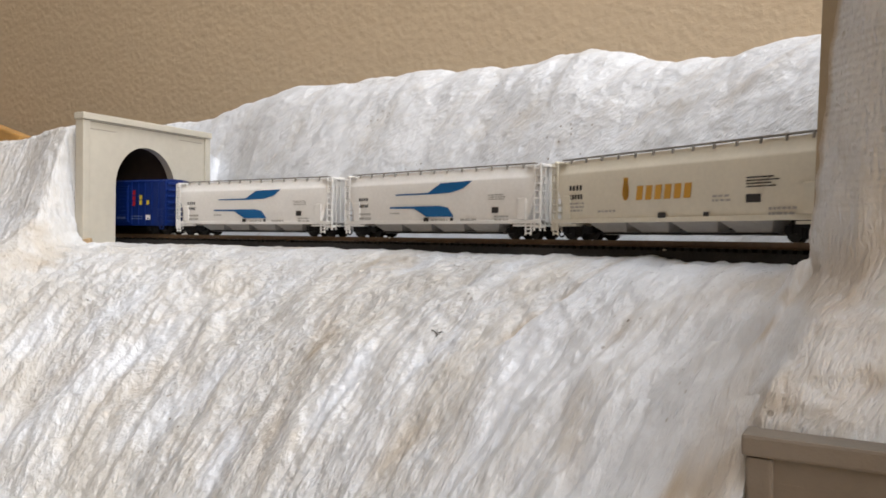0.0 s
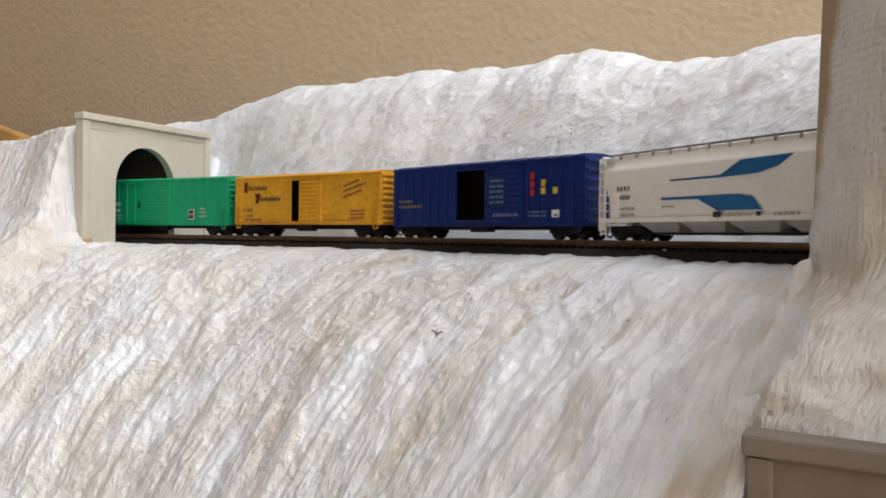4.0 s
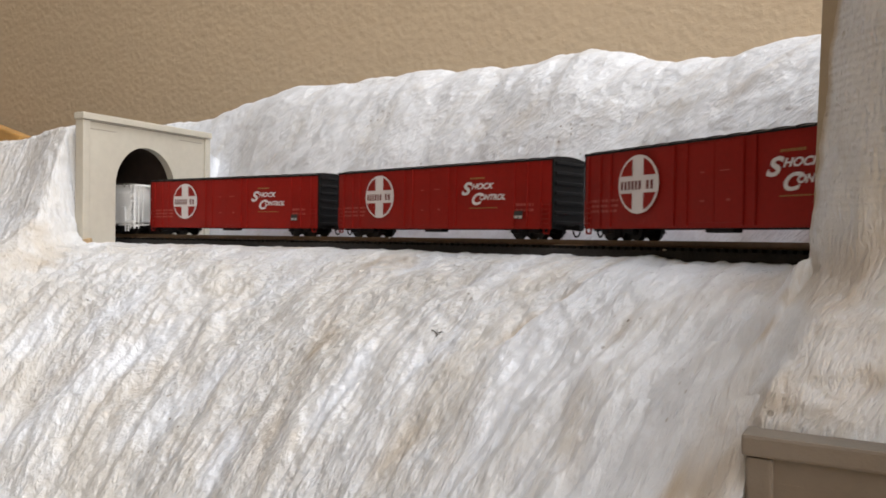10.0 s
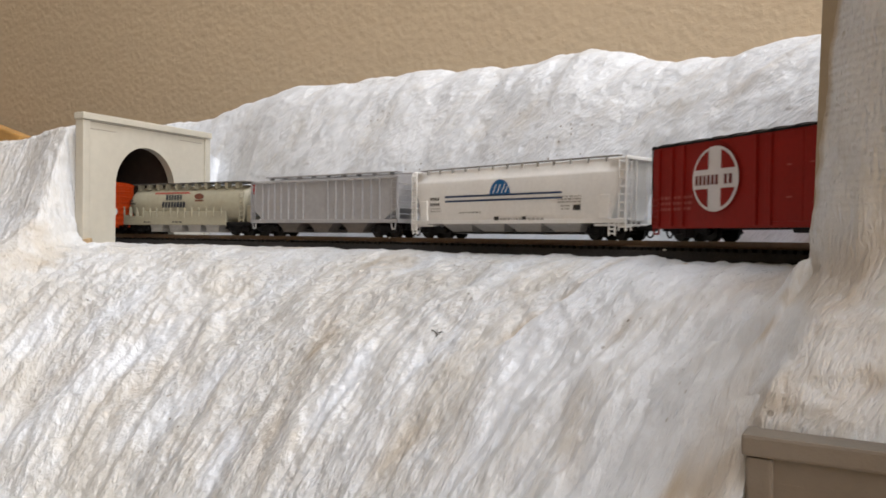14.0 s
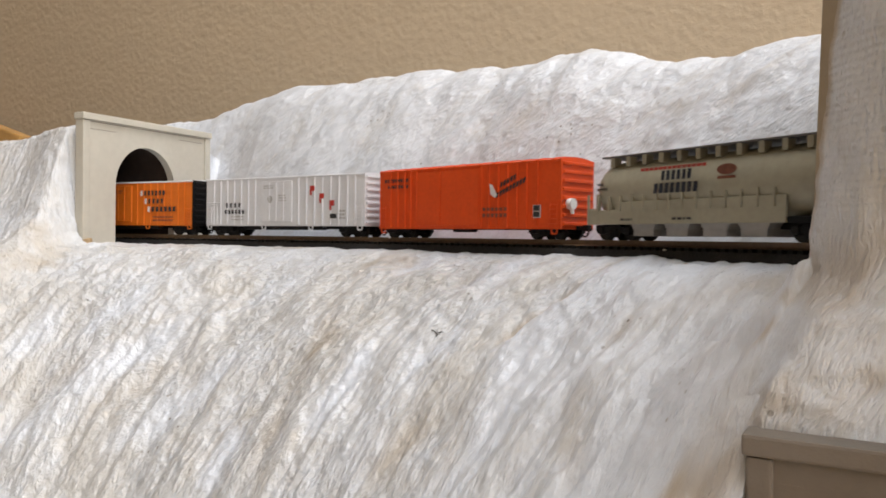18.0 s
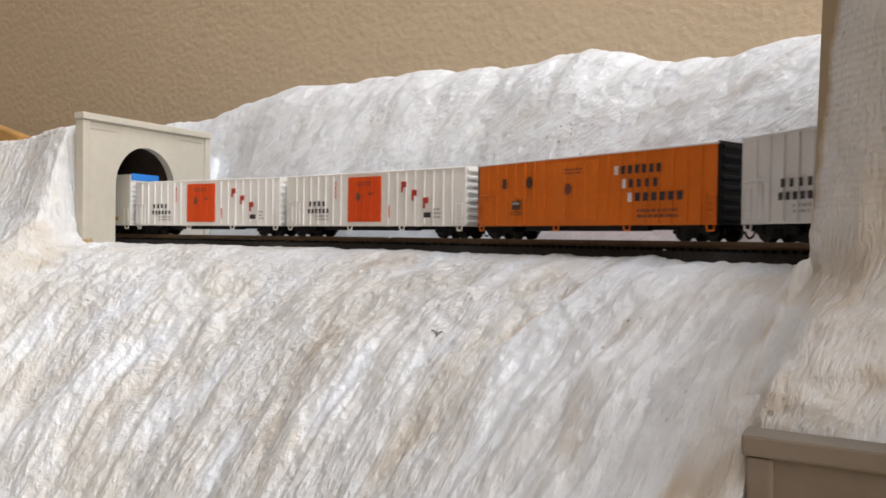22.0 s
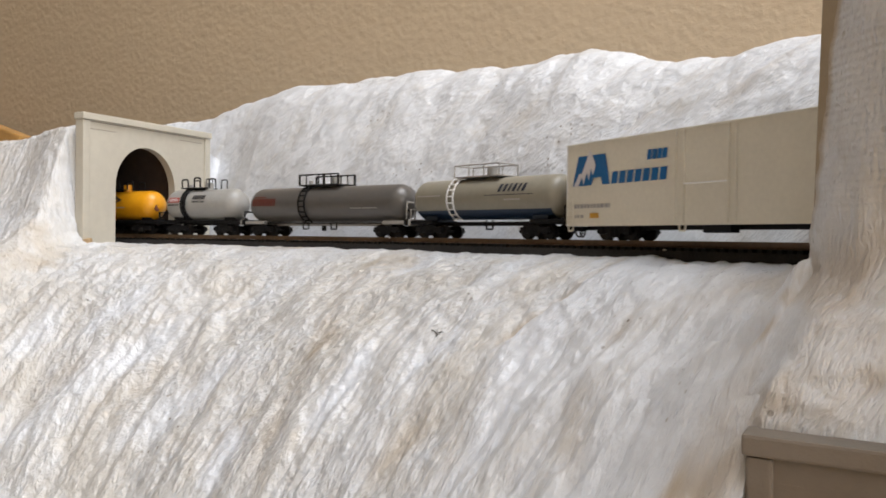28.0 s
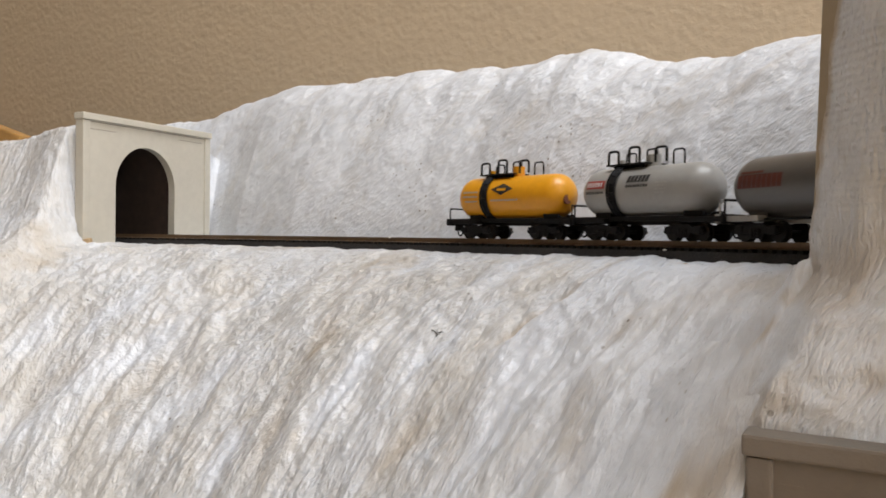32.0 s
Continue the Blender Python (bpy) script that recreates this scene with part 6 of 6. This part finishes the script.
def curved_ladder(bm, a0, a1, r, zc, width_mat_r=0.3, low=-1.15, high=1.45, rails=True):
    """A ladder that hugs the tank's near side from the sill to the crown."""
    for a in (a0, a1):
        prev = None
        for i in range(11):
            k = low + (high - low) * i / 10
            p = (a * MM, -(r + 0.0007) * math.cos(k), zc + (r + 0.0007) * math.sin(k))
            if prev:
                rod(bm, prev, p, width_mat_r * MM, 6)
            prev = p
    for i in range(9):
        k = low + (high - low) * (i + 0.5) / 9
        p = (-(r + 0.0007) * math.cos(k), zc + (r + 0.0007) * math.sin(k))
        rod(bm, (a0 * MM, *p), (a1 * MM, *p), width_mat_r * 0.8 * MM, 6)


def tank_frame(car, length, mat, r, zc, saddle):
    hl = length / 2
    for g in (-1, 1):
        bm = bmesh.new()
        xs = sorted((g * (hl + 0.0028), g * (hl - 0.0135)))
        box(bm, *xs, -0.0075, 0.0075, 0.0056, 0.0072, soft=0.0003)
        xs = sorted((g * (hl + 0.0028), g * (hl + 0.0016)))
        box(bm, *xs, -0.0085, 0.0085, 0.0050, 0.0078, soft=0.0003)
        part("end_frame", bm, mat, car)
        bm = bmesh.new()
        xs = sorted((g * (hl - 0.0140), g * (hl - 0.0070)))
        rings = []
        for x in xs:
            rings.append([(x, -0.0046, 0.0066)] + [(x, (r + 0.0002) * math.sin(k), zc - (r + 0.0002) * math.cos(k)) for k in np.linspace(-0.62, 0.62, 9)] + [(x, 0.0046, 0.0066)])
        loft(bm, rings)
        part("saddle", bm, saddle, car)
        bm = bmesh.new()
        rod(bm, (g * (hl + 0.0022), -0.0070, 0.0078), (g * (hl + 0.0022), -0.0070, 0.0118), 0.0003, 6)
        rod(bm, (g * (hl + 0.0022), 0.0070, 0.0078), (g * (hl + 0.0022), 0.0070, 0.0118), 0.0003, 6)
        rod(bm, (g * (hl + 0.0022), -0.0070, 0.0118), (g * (hl + 0.0022), 0.0070, 0.0118), 0.0003, 6)
        part("end_rail", bm, mat, car)
    bm = bmesh.new()
    box(bm, -hl + 0.012, hl - 0.012, -0.0012, 0.0012, 0.0050, 0.0066)
    part("centre_sill", bm, mat, car)


def short_tank(label, left, right, paint, valve, marks):
    """Short tank car: stubby tank, black strap ladder and three guard hoops."""
    car = tagged(new("tank_car"), label, "tank car", "short tank cars")
    length = (right - left) * MM
    r, zc = 0.0081, 0.0159
    part("tank", tank_body(length - 0.0045, r, zc, 0.0070, x_shift=-0.0022), paint, car, smooth=50)
    tank_frame(car, length, BLACK, r, zc, BLACK)
    bm = bmesh.new()
    for y in (-1, 1):
        box(bm, -length / 2, length / 2, *sorted((y * 0.0052, y * 0.0040)), 0.0062, 0.0078)
    part("side_sill", bm, BLACK, car)
    bm = bmesh.new()
    curved_ladder(bm, -13.2, -10.0, r, zc, 0.35)
    for a0, a1 in ((-12.4, -10.8),):
        prev = None
        for i in range(10):
            k = -1.3 + 2.8 * i / 9
            p = ((a0 + a1) / 2 * MM, -(r + 0.0002) * math.cos(k), zc + (r + 0.0002) * math.sin(k))
            if prev:
                rod(bm, prev, p, 0.0012, 6)
            prev = p
    part("strap_ladder", bm, BLACK, car, "black ladder strap")
    bm = bmesh.new()
    top = (zc + r) / MM
    box(bm, -17 * MM, 0 * MM, -0.0050, 0.0050, zc + r + 0.0004, zc + r + 0.0009)
    for a in (-15, -8, -2):
        box(bm, (a - 0.5) * MM, (a + 0.5) * MM, -0.003, 0.003, zc + r - 0.001, zc + r + 0.0005)
    part("platform", bm, BLACK, car, "black dome platform")
    for a, w in ((-14.5, 4.4), (-5.5, 4.4), (5.5, 4.4)):
        for r_h, y in ((0.42, -0.0042), (0.30, 0.0042)):
            bm = bmesh.new()
            hoop(bm, a, top + 0.6, 5.4 if a == -5.5 else 4.6, w, r_h, y=y)
            part("guard_hoop", bm, BLACK, car, "black guard hoop", smooth=50)
    bm = bmesh.new()
    rod(bm, (-1.0 * MM, 0, zc + r - 0.001), (-1.0 * MM, 0, zc + r + 0.0035), 0.0023, 16)
    rod(bm, (-14.5 * MM, 0, zc + r - 0.001), (-14.5 * MM, 0, zc + r + 0.0026), 0.0011, 12)
    part("valve_dome", bm, valve, car, smooth=40)
    marks(car, -r)
    return enlist(car, left, right, 12.0, 5.6)


def on_tank(car, name, mat, shapes, r, zc, label=""):
    """Lettering wrapped on a tank's near side: outlines cut fine and laid on the round."""
    bm = bmesh.new()
    for shape in shapes:
        vs = [bm.verts.new((a * MM, 0, z * MM)) for a, z in shape]
        bm.faces.new(vs)
    bmesh.ops.triangulate(bm, faces=bm.faces[:])
    bmesh.ops.subdivide_edges(bm, edges=bm.edges[:], cuts=2, use_grid_fill=True)
    for p in bm.verts:
        dz = max(-r * 0.98, min(r * 0.98, p.co.z - zc))
        p.co.y = -math.sqrt(r * r - dz * dz) - 0.00016
    for f in bm.faces:
        f.normal_update()
        if f.normal.y > 0:
            f.normal_flip()
    return part(name, bm, mat, car, label)


def yellow_marks(car, _):
    r, zc = 0.0081, 0.0159
    on_tank(car, "emblem", LETTER_BLACK, [[(-8.2, 18.7), (-2.6, 20.9), (3.0, 18.7), (-2.6, 16.5)]], r, zc, "black diamond emblem")
    on_tank(car, "emblem_mark", TANK_YELLOW, [bar(-5.0, 18.1, -0.4, 19.0)], r + 0.0001, zc)
    on_tank(car, "small_lettering", LETTER_GREY, letters(-23, 17.6, -15, 18.2, 9, 0.2) + letters(-23, 15.8, -15, 16.5, 9, 0.2) + letters(-22, 14.0, -15, 14.6, 8, 0.2) + letters(-8, 14.2, 6, 14.8, 10, 0.2), r, zc)
    bm = bmesh.new()
    rod(bm, (22.0 * MM, -0.0022, 14.4 * MM), (24.6 * MM, -0.0022, 14.4 * MM), 0.0018, 16)
    part("end_plate", bm, RUST, car, "dark round end plate")


def grey_marks(car, _):
    r, zc = 0.0081, 0.0159
    on_tank(car, "emblem", FADED_RED, [bar(-23.0, 16.9, -14.9, 19.6)], r, zc, "faded red lettering block")
    on_tank(car, "emblem_mark", PALE_GREY, letters(-22.6, 17.5, -15.4, 19.0, 6, 0.5), r + 0.0001, zc)
    on_tank(car, "lettering", LETTER_BLACK, letters(-5.5, 18.4, 3.6, 20.6, 6, 0.2, 0.4) + letters(-5.5, 16.8, 3.6, 17.6, 9, 0.2) + letters(-23, 15.2, -15, 16.0, 8, 0.3), r, zc, "black block lettering")
    on_tank(car, "small_lettering", LETTER_GREY, small_print(6.5, 14.6, 11, 18.2, 4, 160), r, zc)


short_tank("short yellow tank car with black diamond emblem", -2073.0, -2014.2, TANK_YELLOW, TANK_YELLOW, yellow_marks)
short_tank("short light grey tank car with faded red lettering", -2010.2, -1952.4, TANK_GREY, TANK_GREY, grey_marks)

# -- long dark grey tank car
car = tagged(new("tank_car"), "long dark grey tank car with black top platform", "tank car")
L, R, ZC = 0.103, 0.0084, 0.0151
part("tank", tank_body(L - 0.0015, R, ZC, 0.0075, x_shift=-0.0008), DARK_TANK, car, smooth=50)
tank_frame(car, L, HOPPER_GREY, R, ZC, DARK_TANK)
bm = bmesh.new()
curved_ladder(bm, -12.6, -8.6, R, ZC, 0.4)
part("strap_ladder", bm, BLACK, car, "black side ladder")
bm = bmesh.new()
box(bm, -15 * MM, 10 * MM, -0.0058, 0.0058, ZC + R + 0.0002, ZC + R + 0.0008)
part("platform", bm, BLACK, car, "black dome platform")
bm = bmesh.new()
top = (ZC + R) / MM
for y in (-0.0056, 0.0056):
    for a in (-15, -10.5, -2.5, 1.0, 5.5, 10):
        rod(bm, (a * MM, y, (top + 0.6) * MM), (a * MM, y, (top + 5.4) * MM), (0.55 if a in (-15, 1.0, 10) else 0.3) * MM, 6)
    rod(bm, (-15 * MM, y, (top + 5.4) * MM), (10 * MM, y, (top + 5.4) * MM), 0.35 * MM, 6)
part("railing", bm, BLACK, car, "black platform railing")
bm = bmesh.new()
rod(bm, (3.4 * MM, 0, ZC + R - 0.001), (3.4 * MM, 0, ZC + R + 0.0042), 0.0020, 16)
rod(bm, (-13 * MM, 0, ZC + R), (-13 * MM, 0, ZC + R + 0.0030), 0.0010, 10)
part("valve_dome", bm, TANK_GREY, car, smooth=40)
on_tank(car, "lettering", DULL_RED, letters(-45.0, 14.4, -28.6, 18.0, 9, 0.12) + [bar(-44.5, 18.4, -36, 19.0)], R, ZC, "faded red lettering")
on_tank(car, "small_lettering", LETTER_GREY, letters(20, 12.6, 36, 13.0, 9, 0.3), R, ZC)
bm = bmesh.new()
rod(bm, (-0.040, -0.0052, 0.0062), (0.040, -0.0052, 0.0062), 0.0003, 6)
for a in (-10, 8):
    for k in (-1.8, 1.8):
        rod(bm, ((a + k) * MM, -0.0060, 0.0066), ((a + k) * MM, -0.0060, 0.0034), 0.0003, 6)
    rod(bm, ((a - 1.8) * MM, -0.0060, 0.0034), ((a + 1.8) * MM, -0.0060, 0.0034), 0.0003, 6)
rod(bm, (-4 * MM, 0, 0.0066), (-4 * MM, 0, 0.0026), 0.0010, 8)
part("bottom_piping", bm, BLACK, car)
bm = bmesh.new()
for y in (-0.0070, -0.0015):
    rod(bm, (0.0515, y, 0.0072), (0.0515, y, 0.0150), 0.0004, 6)
rod(bm, (0.0515, -0.0070, 0.0150), (0.0515, 0.0050, 0.0150), 0.0004, 6)
part("brake_stand", bm, HOPPER_GREY, car)
enlist(car, -1949.2, -1845.8, 11.5, 5.6)

# -- light grey tank car with a dark blue band
car = tagged(new("tank_car"), "light grey tank car with dark blue lower band", "tank car")
L, R, ZC = 0.0785, 0.0082, 0.0157
part("tank", tank_body(L, R, ZC, 0.0050), OLIVE_TANK, car, smooth=50)
bm = bmesh.new()
rings = []
for x in np.linspace(-L / 2 + 0.0042, L / 2 - 0.0042, 4):
    arc_pts = [(math.sin(k), math.cos(k)) for k in np.linspace(-0.98, 0.98, 17)]
    rings.append([(x, (R + 0.0001) * s, ZC - (R + 0.0001) * c) for s, c in arc_pts] + [(x, (R - 0.0004) * s, ZC - (R - 0.0004) * c) for s, c in reversed(arc_pts)])
loft(bm, rings)
part("lower_band", bm, NAVY, car, "dark blue band")
tank_frame(car, L, BLACK, R, ZC, NAVY)
bm = bmesh.new()
curved_ladder(bm, -16.0, -12.6, R, ZC, 0.35, low=-1.25)
part("side_ladder", bm, WHITE, car, "white side ladder")
bm = bmesh.new()
box(bm, -15 * MM, 9 * MM, -0.0056, 0.0056, ZC + R + 0.0002, ZC + R + 0.0006)
part("platform", bm, HOPPER_GREY, car)
bm = bmesh.new()
top = (ZC + R) / MM
for y in (-0.0055, 0.0055):
    for a in (-15, -7, 1, 9):
        rod(bm, (a * MM, y, (top + 0.4) * MM), (a * MM, y, (top + 5.0) * MM), 0.22 * MM, 6)
    rod(bm, (-15 * MM, y, (top + 5.0) * MM), (9 * MM, y, (top + 5.0) * MM), 0.26 * MM, 6)
for a in (-15, 9):
    rod(bm, (a * MM, -0.0055, (top + 5.0) * MM), (a * MM, 0.0055, (top + 5.0) * MM), 0.26 * MM, 6)
part("railing", bm, HOPPER_GREY, car)
bm = bmesh.new()
rod(bm, (1.0 * MM, 0, ZC + R - 0.001), (1.0 * MM, 0, ZC + R + 0.0040), 0.0021, 16)
part("valve_dome", bm, TANK_GREY, car, smooth=40)
glyphs = [[(a + 0.5, 17.7), (a + w, 17.7), (a + w + 0.9 * h / 3.3, 17.7 + h), (a + 0.5 + 0.9 * h / 3.3, 17.7 + h)] for a, w, h in ((9.9, 1.9, 3.0), (12.4, 1.9, 3.0), (14.9, 1.5, 3.0), (17.0, 1.9, 3.0), (19.5, 1.5, 3.0), (21.6, 1.9, 3.0))]
on_tank(car, "company_lettering", LETTER_NAVY, glyphs, R, ZC, "dark navy slanted lettering")
on_tank(car, "thin_line", LETTER_NAVY, [bar(4, 16.4, 28, 16.65)], R, ZC)
on_tank(car, "small_lettering", LETTER_GREY, letters(-34, 16.8, -20, 17.3, 9, 0.25) + letters(14, 14.4, 22, 15.0, 6, 0.2), R, ZC)
bm = bmesh.new()
for k in (-1.6, 1.6):
    rod(bm, ((5 + k) * MM, -0.0060, 0.0070), ((5 + k) * MM, -0.0060, 0.0036), 0.0003, 6)
rod(bm, (3.4 * MM, -0.0060, 0.0036), (6.6 * MM, -0.0060, 0.0036), 0.0003, 6)
part("step", bm, BLACK, car)
enlist(car, -1842.4, -1764.0, 11.0, 5.6)


# ---- motion of the train ----
def motions():
    for ob, place, half, trucks in CARS:
        walk(ob, [(t, car_pose(place + s, half)) for t, s in ROWS])
        for truck, g in trucks:
            rows = []
            for t, s in ROWS:
                body = car_pose(place + s, half)
                x, y, h = on_track(place + s + g * half)
                turn = h - math.atan2(body[1][0], body[0][0])
                rows.append((t, Matrix.Translation((g * half, 0, 0)) @ Matrix.Rotation(turn, 4, "Z")))
            walk(truck, rows)


motions()
